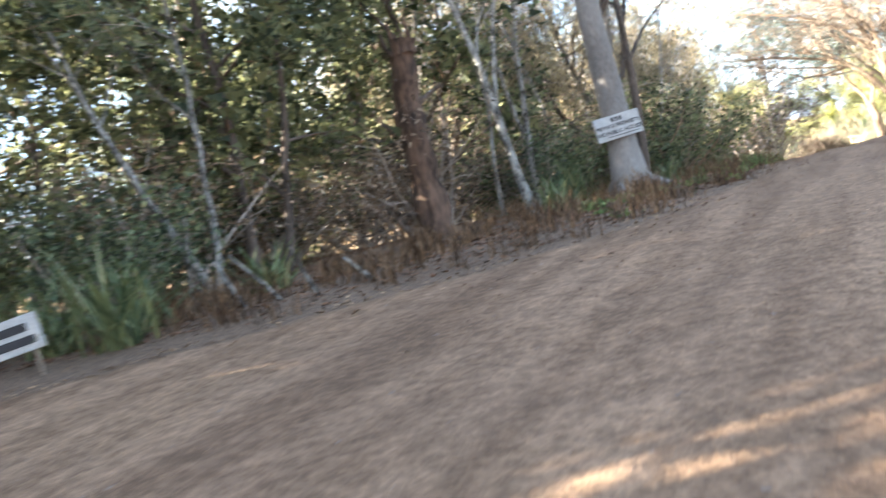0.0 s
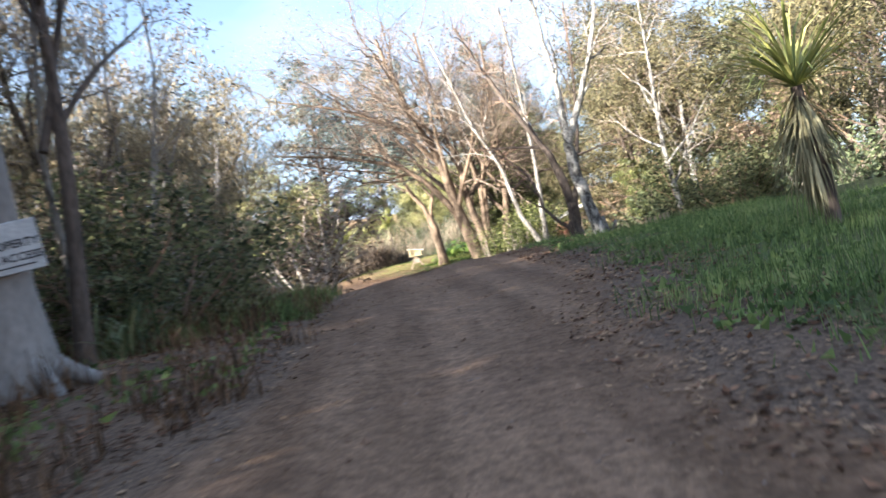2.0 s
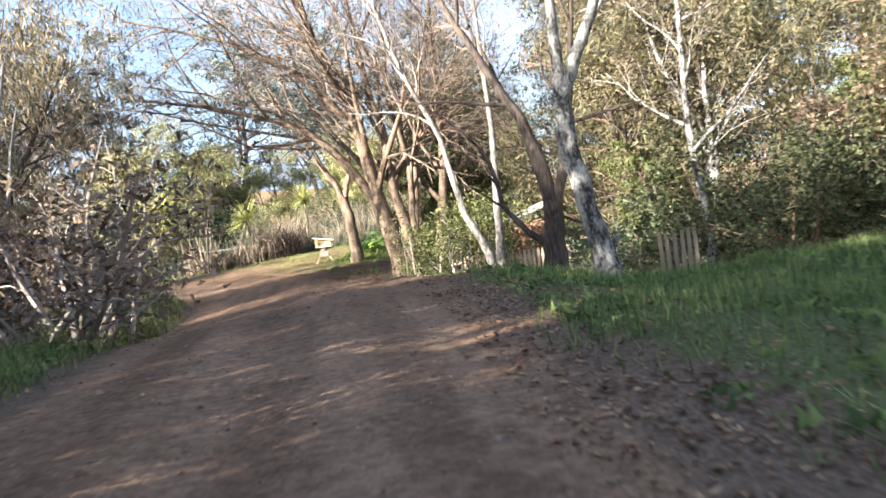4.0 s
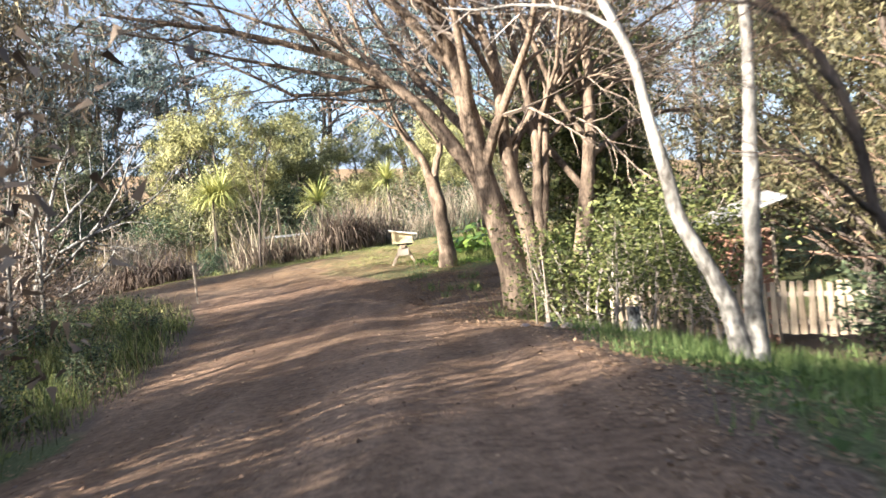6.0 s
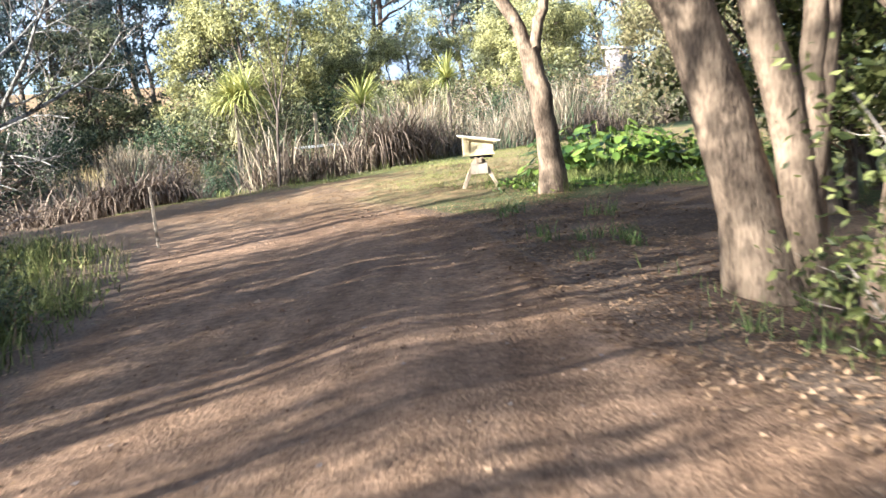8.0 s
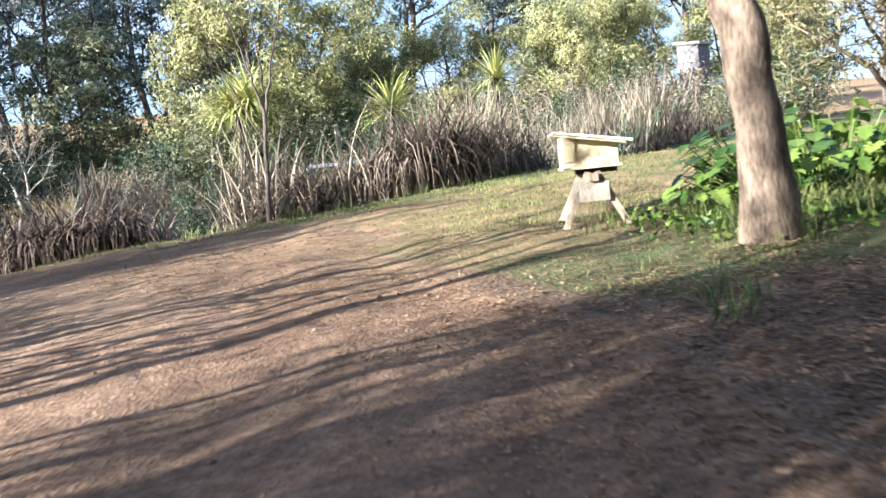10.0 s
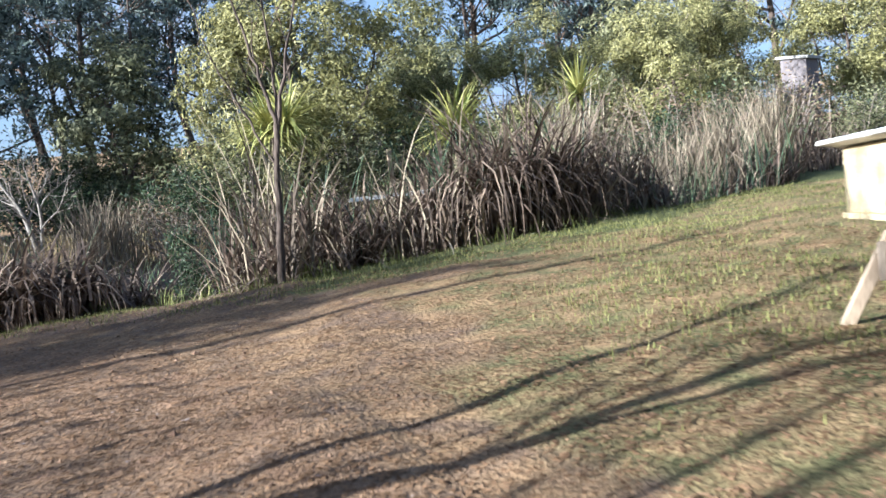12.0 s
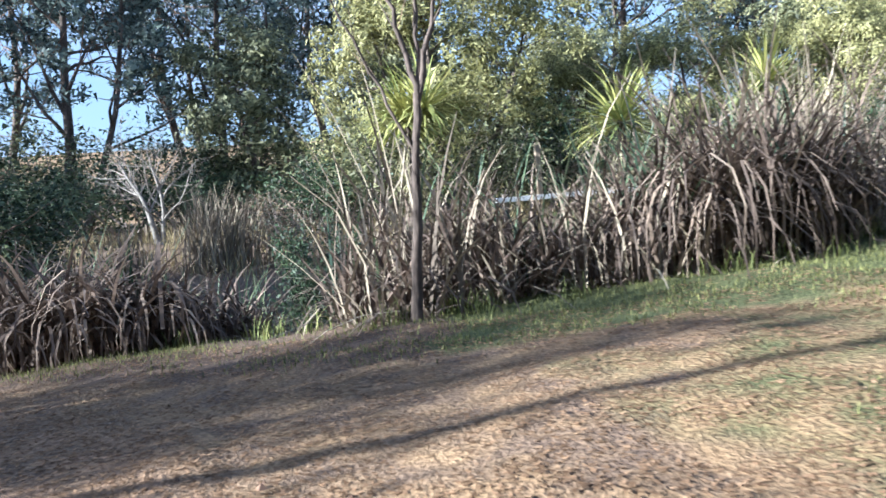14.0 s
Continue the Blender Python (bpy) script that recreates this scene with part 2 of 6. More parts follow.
def ground_material():
    """Red-brown dirt on the drive, soil and turf beside it; the zones come from the meshes' own attributes."""
    m = bpy.data.materials.new("earth")
    m.use_nodes = True
    n, l = m.node_tree.nodes, m.node_tree.links
    bsdf = n["Principled BSDF"]
    bsdf.inputs["Roughness"].default_value, bsdf.inputs["Specular IOR Level"].default_value = 0.95, 0.15
    tc = n.new("ShaderNodeTexCoord")

    def noise_at(scale, detail=6):
        x = n.new("ShaderNodeTexNoise")
        x.inputs["Scale"].default_value, x.inputs["Detail"].default_value = scale, detail
        l.new(tc.outputs["Object"], x.inputs["Vector"])
        return x.outputs[0]

    def ramp(fac, *stops):
        r = n.new("ShaderNodeValToRGB")
        e = r.color_ramp.elements
        for k, (p, c) in enumerate(stops):
            x = e[k] if k < 2 else e.new(p)
            x.position, x.color = p, (*c, 1)
        l.new(fac, r.inputs[0])
        return r.outputs[0]

    def blend(fac, a, b):
        x = n.new("ShaderNodeMix")
        x.data_type = "RGBA"
        l.new(fac, x.inputs[0])
        l.new(a, x.inputs[6])
        l.new(b, x.inputs[7])
        return x.outputs[2]

    big, mid, fine = noise_at(0.5), noise_at(3.5), noise_at(34, 8)
    dirt = ramp(mid, (0.3, (0.122, 0.078, 0.053)), (0.72, (0.262, 0.170, 0.114)))
    pale = ramp(fine, (0.35, (0.152, 0.097, 0.062)), (0.75, (0.395, 0.262, 0.160)))
    dirt = blend(big, dirt, pale)
    clod = n.new("ShaderNodeMix")
    clod.data_type, clod.blend_type = "RGBA", "MULTIPLY"
    clod.inputs[0].default_value = 1.0
    l.new(dirt, clod.inputs[6])
    l.new(ramp(noise_at(12, 5), (0.36, (0.74, 0.73, 0.72)), (0.62, (1.16, 1.15, 1.14))), clod.inputs[7])
    dirt = clod.outputs[2]
    # worn wheel tracks and ruts along the drive
    turn, draw = n.new("ShaderNodeMapping"), n.new("ShaderNodeMapping")
    turn.inputs["Rotation"].default_value = (0, 0, radians(25))
    draw.inputs["Scale"].default_value = (2.2, 0.13, 1)
    l.new(tc.outputs["Object"], turn.inputs[0])
    l.new(turn.outputs[0], draw.inputs[0])
    track = n.new("ShaderNodeTexNoise")
    track.inputs["Scale"].default_value, track.inputs["Detail"].default_value = 1.0, 3
    l.new(draw.outputs[0], track.inputs["Vector"])
    worn = n.new("ShaderNodeMix")
    worn.data_type, worn.blend_type = "RGBA", "MULTIPLY"
    worn.inputs[0].default_value = 1.0
    l.new(dirt, worn.inputs[6])
    l.new(ramp(track.outputs[0], (0.38, (0.74, 0.71, 0.68)), (0.62, (1.12, 1.11, 1.10))), worn.inputs[7])
    dirt = worn.outputs[2]
    soil = ramp(fine, (0.3, (0.064, 0.044, 0.033)), (0.7, (0.225, 0.157, 0.108)))
    turf = ramp(fine, (0.3, (0.045, 0.055, 0.022)), (0.7, (0.16, 0.165, 0.07)))
    far = ramp(fine, (0.3, (0.17, 0.108, 0.055)), (0.7, (0.40, 0.27, 0.145)))

    def zone(name):
        a = n.new("ShaderNodeAttribute")
        a.attribute_name = name
        x = n.new("ShaderNodeMath")
        x.operation = "MULTIPLY_ADD"
        l.new(mid, x.inputs[0])
        x.inputs[1].default_value = 0.7
        y = n.new("ShaderNodeMath")
        y.operation = "ADD"
        l.new(a.outputs["Fac"], y.inputs[0])
        y.inputs[1].default_value = -0.35
        l.new(y.outputs[0], x.inputs[2])
        s = n.new("ShaderNodeMapRange")
        s.interpolation_type = "SMOOTHSTEP"
        s.inputs[1].default_value, s.inputs[2].default_value = 0.3, 0.7
        l.new(x.outputs[0], s.inputs[0])
        return s.outputs[0]

    col = blend(zone("turf"), soil, turf)
    col = blend(zone("meadow"), col, far)
    col = blend(zone("dirt"), col, dirt)
    l.new(col, bsdf.inputs["Base Color"])
    b1 = n.new("ShaderNodeBump")
    b1.inputs["Strength"].default_value, b1.inputs["Distance"].default_value = 0.8, 0.025
    l.new(fine, b1.inputs["Height"])
    b2 = n.new("ShaderNodeBump")
    b2.inputs["Strength"].default_value, b2.inputs["Distance"].default_value = 0.4, 0.08
    l.new(mid, b2.inputs["Height"])
    l.new(b1.outputs[0], b2.inputs["Normal"])
    l.new(b2.outputs[0], bsdf.inputs["Normal"])
    return m


EARTH = ground_material()


# ---- mesh helpers ----
def mesh_of(name, verts, faces, mat, smooth=False):
    """A mesh from arrays of corners and of faces (all with one number of corners)."""
    verts, faces = np.asarray(verts, dtype=np.float32), np.asarray(faces, dtype=np.int32)
    me = bpy.data.meshes.new(name)
    k = faces.shape[1]
    me.vertices.add(len(verts))
    me.vertices.foreach_set("co", verts.ravel())
    me.loops.add(faces.size)
    me.loops.foreach_set("vertex_index", faces.ravel())
    me.polygons.add(len(faces))
    me.polygons.foreach_set("loop_start", np.arange(0, faces.size, k, dtype=np.int32))
    me.polygons.foreach_set("use_smooth", np.full(len(faces), smooth))
    me.materials.append(mat)
    me.update(calc_edges=True)
    me.validate()
    return me


def child(name, me, parent, label=""):
    ob = new(name, me)
    ob.parent = parent
    if label:
        ob["label"] = label
    return ob


def part(name, bm, mat, parent=None, label=""):
    me = bpy.data.meshes.new(name)
    bm.to_mesh(me)
    bm.free()
    me.materials.append(mat)
    ob = new(name, me)
    ob.parent = parent
    if label:
        ob["label"] = label
    return ob


def box(bm, size, m=Matrix(), bevel=0.0):
    made = bmesh.ops.create_cube(bm, size=1, matrix=m @ Matrix.Diagonal((*size, 1)))
    if bevel:
        edges = {e for v in made["verts"] for e in v.link_edges}
        bmesh.ops.bevel(bm, geom=list(edges), offset=bevel, segments=1, affect="EDGES")
    return bm


def board(size, m=Matrix(), bevel=0.004):
    return box(bmesh.new(), size, m, bevel)


def empty(name, m, label, category, group="", kind=""):
    ob = new(name)
    ob.empty_display_size = 0.2
    ob.matrix_basis = m
    return tagged(ob, label, category, group, kind)


def tubes(lines, sides):
    """Round, tapering stems along lines of points with radii."""
    vs, fs, base = [], [], 0
    ring = np.linspace(0, 2 * np.pi, sides, endpoint=False)
    co, si = np.cos(ring), np.sin(ring)
    for pts, rad in lines:
        pts, rad = np.asarray(pts, float), np.asarray(rad, float)
        t = np.gradient(pts, axis=0)
        t /= np.linalg.norm(t, axis=1)[:, None] + 1e-9
        ref = np.where(np.abs(t[:, 2:3]) > 0.9, np.array([[1.0, 0, 0]]), np.array([[0, 0, 1.0]]))
        ref = np.repeat(ref[:1], len(pts), 0)
        u = np.cross(t, ref)
        u /= np.linalg.norm(u, axis=1)[:, None] + 1e-9
        w = np.cross(t, u)
        lump = 1 + 0.06 * np.sin(3 * ring[None] + pts[:, 2:3] * 2.1) + 0.05 * np.sin(2 * ring[None] - pts[:, 2:3] * 4.3 + 1) if sides >= 8 else np.ones((1, sides))
        v = pts[:, None] + (rad[:, None] * lump)[:, :, None] * (co[None, :, None] * u[:, None] + si[None, :, None] * w[:, None])
        vs.append(v.reshape(-1, 3))
        i = np.arange(len(pts) - 1)[:, None] * sides
        j = np.arange(sides)[None]
        k = (j + 1) % sides
        fs.append((base + np.stack([i + j, i + k, i + sides + k, i + sides + j], -1)).reshape(-1, 4))
        base += len(pts) * sides
    return np.concatenate(vs), np.concatenate(fs)


def leaves(rng, places, size, droop=0.3, narrow=0.45, spread=0.35, corners=4):
    """A folded four-cornered leaf at each place, turned every way."""
    n = len(places)
    a, tip = rng.uniform(0, 2 * np.pi, n), rng.normal(-droop, 0.5, n)
    d = np.stack([np.cos(a) * np.cos(tip), np.sin(a) * np.cos(tip), np.sin(tip)], 1)
    s = size * rng.uniform(1 - spread, 1 + spread, n)[:, None]
    side = np.cross(d, rng.normal(size=(n, 3)))
    side /= np.linalg.norm(side, axis=1)[:, None] + 1e-9
    up = np.cross(side, d)
    p = places
    if corners == 3:
        v = np.stack([p - side * s * narrow * 0.45, p + side * s * narrow * 0.45, p + d * s], 1)
        return v.reshape(-1, 3), np.arange(3 * n).reshape(-1, 3)
    v = np.stack([p, p + d * s * 0.45 + side * s * narrow / 2 + up * s * 0.06, p + d * s, p + d * s * 0.45 - side * s * narrow / 2 + up * s * 0.06], 1)
    return v.reshape(-1, 3), np.arange(4 * n).reshape(-1, 4)


def tuft_leaves(rng, tips, radius, per, size, narrow=0.5):
    """Leaves massed in a rounded tuft round each tip, facing outwards like the outside of a crown."""
    mid = tips.mean(0)
    out = np.repeat((tips - mid) / (np.linalg.norm(tips - mid, axis=1)[:, None] + 1e-6), per, 0)
    n = len(tips) * per
    u = rng.normal(size=(n, 3)) + out * 0.5
    u /= np.linalg.norm(u, axis=1)[:, None]
    r = np.repeat(radius * rng.uniform(0.6, 1.3, len(tips)), per)[:, None] * rng.uniform(0.35, 1.0, (n, 1)) ** 0.6
    p = np.repeat(tips, per, 0) + u * r * np.array([[1, 1, 0.75]])
    nrm = u * 0.8 + out * 0.5 + rng.normal(0, 0.35, (n, 3))
    d = rng.normal(size=(n, 3)) + np.array([[0, 0, -0.4]])
    d -= nrm * (np.sum(d * nrm, 1) / np.sum(nrm * nrm, 1))[:, None]
    d /= np.linalg.norm(d, axis=1)[:, None] + 1e-9
    side = np.cross(nrm, d)
    side /= np.linalg.norm(side, axis=1)[:, None] + 1e-9
    s = size * rng.uniform(0.65, 1.35, n)[:, None]
    v = np.stack([p - side * s * narrow * 0.5, p + side * s * narrow * 0.5, p + d * s], 1)
    return v.reshape(-1, 3), np.arange(3 * n).reshape(-1, 3)


def flat_leaves(rng, places, size, narrow=0.6, spread=0.5, corners=4, tilt=0.15):
    """Fallen leaves that lie nearly flat, a little curled."""
    n = len(places)
    a = rng.uniform(0, 2 * np.pi, n)
    d = np.stack([np.cos(a), np.sin(a), rng.normal(0, tilt, n)], 1)
    side = np.stack([-np.sin(a), np.cos(a), rng.normal(0, tilt, n)], 1)
    s = size * rng.uniform(1 - spread, 1 + spread, n)[:, None]
    curl = np.array([[0, 0, 1]]) * s * rng.uniform(0.0, 0.25, n)[:, None]
    if corners == 3:
        v = np.stack([places + side * s * narrow * 0.5, places - side * s * narrow * 0.5, places + d * s + curl * 0.35], 1)
        return v.reshape(-1, 3), np.arange(3 * n).reshape(-1, 3)
    v = np.stack([places + curl * 0.5, places + d * s * 0.45 + side * s * narrow / 2, places + d * s + curl, places + d * s * 0.45 - side * s * narrow / 2], 1)
    return v.reshape(-1, 3), np.arange(4 * n).reshape(-1, 4)


def blades(rng, roots, length, width, bend, lean=0.25, spread=0.35, steps=3, kink=0.0):
    """Grass or reed blades: bent tapering strips that start at roots."""
    n = len(roots)
    a = rng.uniform(0, 2 * np.pi, n)
    h = np.stack([np.cos(a), np.sin(a), np.zeros(n)], 1)
    side = np.stack([-np.sin(a), np.cos(a), np.zeros(n)], 1)
    twist = rng.uniform(-0.8, 0.8, n)[:, None]
    if length == "tall":
        length = 0.58 + 0.6 * smooth01((waves(roots[:, 0] * 0.6, roots[:, 1] * 0.6) + 0.5) * 1.1) + 0.35 * smooth01((roots[:, 0] - 21.5) / 2) - 0.55 * smooth01((19.4 - roots[:, 0]) / 1.2)
    L = length * rng.uniform(1 - spread, 1 + spread, n)
    el = np.pi / 2 - np.abs(rng.normal(0, lean, n))
    bd = bend * rng.uniform(0.3, 1.7, n)
    if kink:
        bd = np.where(rng.random(n) < kink, bd + rng.uniform(0.8, 2.2, n), bd)
    p, rows_ = roots.copy(), []
    for k in range(steps + 1):
        w = width * (1 - 0.85 * (k / steps) ** 2)
        sd = side + twist * h * 0.5
        rows_.append(np.stack([p - sd * w / 2, p + sd * w / 2], 1))
        e = el - bd * (k / steps)
        p = p + (h * np.cos(e)[:, None] + np.array([[0, 0, 1]]) * np.sin(e)[:, None]) * (L / steps)[:, None]
    v = np.stack(rows_, 1).reshape(-1, 3)
    i = np.arange(n)[:, None] * (2 * steps + 2)
    k = np.arange(steps)[None] * 2
    f = np.stack([i + k, i + k + 1, i + k + 3, i + k + 2], -1).reshape(-1, 4)
    return v, f


# ---- lie of the land ----
# y, x of the drive's middle, height there, rise per metre to its left and to its right
LAND = np.array([
    (-60, -14, -5.5, 0.02, 0.0), (-10, -1.5, -1.1, 0.03, 0.0), (0, 0, 0, 0.03, 0.02), (5.8, 2.1, 0.68, 0.02, 0.035), (9.6, 4.4, 1.12, 0.02, 0.04), (16, 8.2, 1.58, 0.03, 0.025),
    (20, 10.4, 1.85, 0.0, 0.015), (26, 13, 2.13, -0.05, 0.01), (32.6, 15.3, 1.97, -0.12, 0.02), (36.5, 16.7, 1.93, -0.12, -0.05), (40, 17.8, 1.94, -0.07, 0.0), (44, 18.8, 2.05, -0.06, 0.05),
    (47.7, 19.3, 2.22, -0.06, 0.05), (52, 20, 2.42, -0.09, 0.08), (56, 20.5, 2.55, -0.09, 0.07), (62, 21, 2.1, -0.03, 0.12), (75, 22, 2.9, 0.0, 0.10), (110, 24, 4.5, 0.0, 0.06)])
LEFT_EDGE = [(-7, 5.8), (-3, 7.0), (-1.4, 7.7), (0.6, 8.6), (2.1, 9.5), (3.1, 11), (4.5, 13), (5.6, 15), (7.3, 18.9), (9.6, 24.2), (11.6, 29.5), (13.8, 36.3), (14.7, 38.6), (15.8, 43), (16.1, 46), (15.4, 49.3), (13.4, 53), (8, 55.5), (-10, 57)]
RIGHT_EDGE = [(-10, 60.5), (8, 59), (13.5, 57.6), (16.6, 55.8), (18.6, 53), (19.5, 50), (20.0, 46.5), (20.2, 43.5), (19.3, 40), (18.3, 36.6), (17.6, 33), (16.3, 29.5), (14.4, 26.1), (13.3, 23.7), (11.9, 20.8), (9.6, 16.4), (7.4, 13.4), (5.9, 10.5), (5.4, 7), (7, 2), (7, -8), (-7, -8)]
EDGE = np.array(LEFT_EDGE + RIGHT_EDGE, float)


POND_Z = 1.62


def bank_y(x):
    """The front line of the reeds."""
    return np.interp(x, [8, 13, 16, 18, 20, 24, 28, 34, 44], [62, 60.5, 58.5, 57, 55.5, 55.6, 59, 63.5, 69])


def smooth01(v):
    v = np.clip(v, 0, 1)
    return v * v * (3 - 2 * v)


def inside_drive(x, y):
    """Signed distance to the drive's edge, positive on the dirt."""
    x, y = np.asarray(x, float), np.asarray(y, float)
    best, odd = np.full(x.shape, 1e9), np.zeros(x.shape, bool)
    for (ax, ay), (bx, by) in zip(EDGE, np.roll(EDGE, -1, 0)):
        dx, dy = bx - ax, by - ay
        u = np.clip(((x - ax) * dx + (y - ay) * dy) / (dx * dx + dy * dy), 0, 1)
        best = np.minimum(best, np.hypot(x - ax - u * dx, y - ay - u * dy))
        if dy:
            odd ^= ((ay > y) != (by > y)) & (x < dx * (y - ay) / dy + ax)
    return np.where(odd, best, -best)


def waves(x, y):
    """Soft unevenness, some centimetres high."""
    return (np.sin(x * 1.7 + 0.6 * np.sin(y * 0.9)) * np.sin(y * 1.3 + 0.8 * np.sin(x * 1.1)) * 0.5 + np.sin(x * 4.1 + y * 2.3) * np.sin(y * 3.7 - x * 1.9) * 0.25)


def land(x, y):
    x, y = np.asarray(x, float), np.asarray(y, float)
    X, P, sl, sr = (np.interp(y, LAND[:, 0], LAND[:, k]) for k in (1, 2, 3, 4))
    d = x - X
    z = P + np.where(d > 0, sr, -sl * 0) * 9 * np.tanh(np.maximum(d, 0) / 9) + np.where(d < 0, sl, 0) * 9 * np.tanh(np.maximum(-d, 0) / 9)
    z -= 0.24 * np.clip(d - 2.2, 0, 3.5) * smooth01((y - 21) / 5) * smooth01((39 - y) / 3)
    # the pond's hollow beyond the reeds, and the hill far behind
    z -= 0.9 * smooth01((y - 57) / 3) * smooth01((67 - y) / 3) * smooth01((x - 12) / 5) * smooth01((34 - x) / 5)
    r = np.hypot(x - 15, y - 40)
    z += 0.11 * np.minimum(np.maximum(r - 66, 0), 260) * smooth01((r - 66) / 60) * (0.55 + 0.45 * np.sin(np.arctan2(y - 40, x - 15) * 2.0 - 1.7))
    return z


def ground_z(x, y):
    """The ground with its road edge and unevenness."""
    s = inside_drive(x, y)
    bank = smooth01(-s / 0.9)
    near = smooth01((90 - np.hypot(np.asarray(x) - 14, np.asarray(y) - 30)) / 40)
    return land(x, y) + near * (waves(x, y) * (0.022 + 0.05 * bank) + (0.07 - 0.05 * smooth01((np.asarray(y) - 26) / 6)) * bank) - 0.02 - 0.08 * smooth01((s - 0.3) / 0.4)


def ruts(x, y):
    """Two wheel tracks and the ridge between them, along the drive's middle."""
    d = np.abs((np.asarray(x) - np.interp(y, LAND[:, 0], LAND[:, 1])) * 0.9 + 0.15 * np.sin(np.asarray(y) * 0.35))
    return 0.012 * np.exp(-((d / 0.32) ** 2)) - 0.018 * np.exp(-(((d - 0.8) / 0.3) ** 2)) + 0.012 * np.exp(-(((d - 1.35) / 0.25) ** 2))


def drive_z(x, y):
    return land(x, y) + ruts(x, y) + waves(x, y) * 0.022 - 0.11 + 0.10 * smooth01((inside_drive(x, y) + 0.5) / 0.5)


def axis_of(lo, hi, a, b, step, grow):
    """Even steps between a and b, widening to lo and hi."""
    out = list(np.arange(a, b + 1e-6, step))
    s, v = step, b
    while v < hi:
        s *= grow
        v += s
        out.append(v)
    s, v = step, a
    while v > lo:
        s *= grow
        v -= s
        out.insert(0, v)
    return np.array(out)


def sheet(name, xs, ys, zf, mat, keep=None):
    gx, gy = np.meshgrid(xs, ys)
    v = np.stack([gx, gy, zf(gx, gy)], -1).reshape(-1, 3)
    i = np.arange(len(ys) - 1)[:, None] * len(xs) + np.arange(len(xs) - 1)[None]
    f = np.stack([i, i + 1, i + 1 + len(xs), i + len(xs)], -1).reshape(-1, 4)
    if keep is not None:
        c = v[f].mean(1)
        f = f[keep(c[:, 0], c[:, 1])]
        used = np.unique(f)
        back = np.zeros(len(v), int)
        back[used] = np.arange(len(used))
        v, f = v[used], back[f]
    me = mesh_of(name, v, f, mat, True)
    x, y = v[:, 0], v[:, 1]
    s = inside_drive(x, y)
    yw = y + 2.5 * waves(x * 0.35, y * 0.35) + 1.5 * np.sin(x * 0.21)
    turf = smooth01((yw - 9.5) / 3) * np.where(x > np.interp(y, LAND[:, 0], LAND[:, 1]), smooth01((-s - 0.1 - 0.5 * smooth01((22 - y) / 5)) / 0.6), smooth01((yw - 24) / 6) * (1 - smooth01((yw - 46) / 6))) * (1 - 0.9 * smooth01((x - 20.2) / 1) * smooth01((y - 27) / 2) * smooth01((38 - y) / 2))
    strewn = smooth01((y - 38) / 3) * smooth01((20.3 + 0.2 * (y - 46) + 1.6 * waves(x * 0.8, y * 0.8) - x) / 1.4) * smooth01((bank_y(x) - 1.5 - y) / 0.9)
    turf = turf * (1 - strewn) * (1 - 0.85 * smooth01((y - 32) / 2) * smooth01((45 - y) / 2) * smooth01((25 - x) / 1.5))
    r = np.hypot(x - 15, y - 40)
    for key, val in (("dirt", smooth01(s / 0.8 + 0.55) * (1 - 0.5 * smooth01((y - 44) / 4))), ("turf", turf), ("meadow", np.maximum(smooth01((r - 62) / 15), 0.5 * smooth01((y - 44) / 3) * smooth01((bank_y(x) - 1.3 - y) / 0.9)))):
        at = me.attributes.new(key, "FLOAT", "POINT")
        at.data.foreach_set("value", val.astype(np.float32))
    return new(name, me)


tagged(sheet("ground", axis_of(-900, 900, -6, 34, 0.36, 1.14), axis_of(-700, 1100, 4, 62, 0.36, 1.14), ground_z, EARTH), "sloping earth with leaf litter, turf and a hill behind", "ground", kind="structure")
tagged(sheet("driveway", np.arange(-14, 22, 0.2), np.arange(-7.8, 61.5, 0.2), drive_z, EARTH, lambda x, y: inside_drive(x, y) > -0.5), "rutted red-brown dirt driveway with pale dry patches", "driveway", kind="structure")


def gz(x, y):
    return float(max(ground_z(x, y), drive_z(x, y)) if inside_drive(x, y) > 0 else ground_z(x, y))


def spot(x, y, turn=0.0, s=1.0, sink=0.05, sz=None):
    return pose(x, y, gz(x, y) - sink, 0, 0, turn) @ Matrix.Diagonal((s, s, sz or s, 1))


# ---- growing things ----
def stem(rng, p, d, length, r0, r1, n=7, wander=0.12, rise=0.0):
    """One wandering stem: points and radii."""
    p, d = np.array(p, float), np.array(d, float)
    d /= np.linalg.norm(d)
    pts, out = [p.copy()], d
    for _ in range(n):
        out = out + rng.normal(0, wander, 3) + np.array([0, 0, rise])
        out = out / np.linalg.norm(out)
        p = p + out * length / n
        pts.append(p.copy())
    return np.array(pts), np.linspace(r0, r1, n + 1)


def guided(rng, bends, r0, r1, n=16, wander=0.012):
    """A stem through a few bends, smoothed, with slight unevenness."""
    p = np.array(bends, float)
    q = np.vstack([2 * p[0] - p[1], p, 2 * p[-1] - p[-2]])
    u = np.linspace(0, len(p) - 1, n + 1)
    i = np.minimum(u.astype(int), len(p) - 2)
    f = (u - i)[:, None]
    a, b, c, d = q[i], q[i + 1], q[i + 2], q[i + 3]
    out = 0.5 * (2 * b + (c - a) * f + (2 * a - 5 * b + 4 * c - d) * f**2 + (3 * b - a - 3 * c + d) * f**3)
    out[1:] += rng.normal(0, wander, (n, 3))
    return out, np.linspace(r0, r1, n + 1)


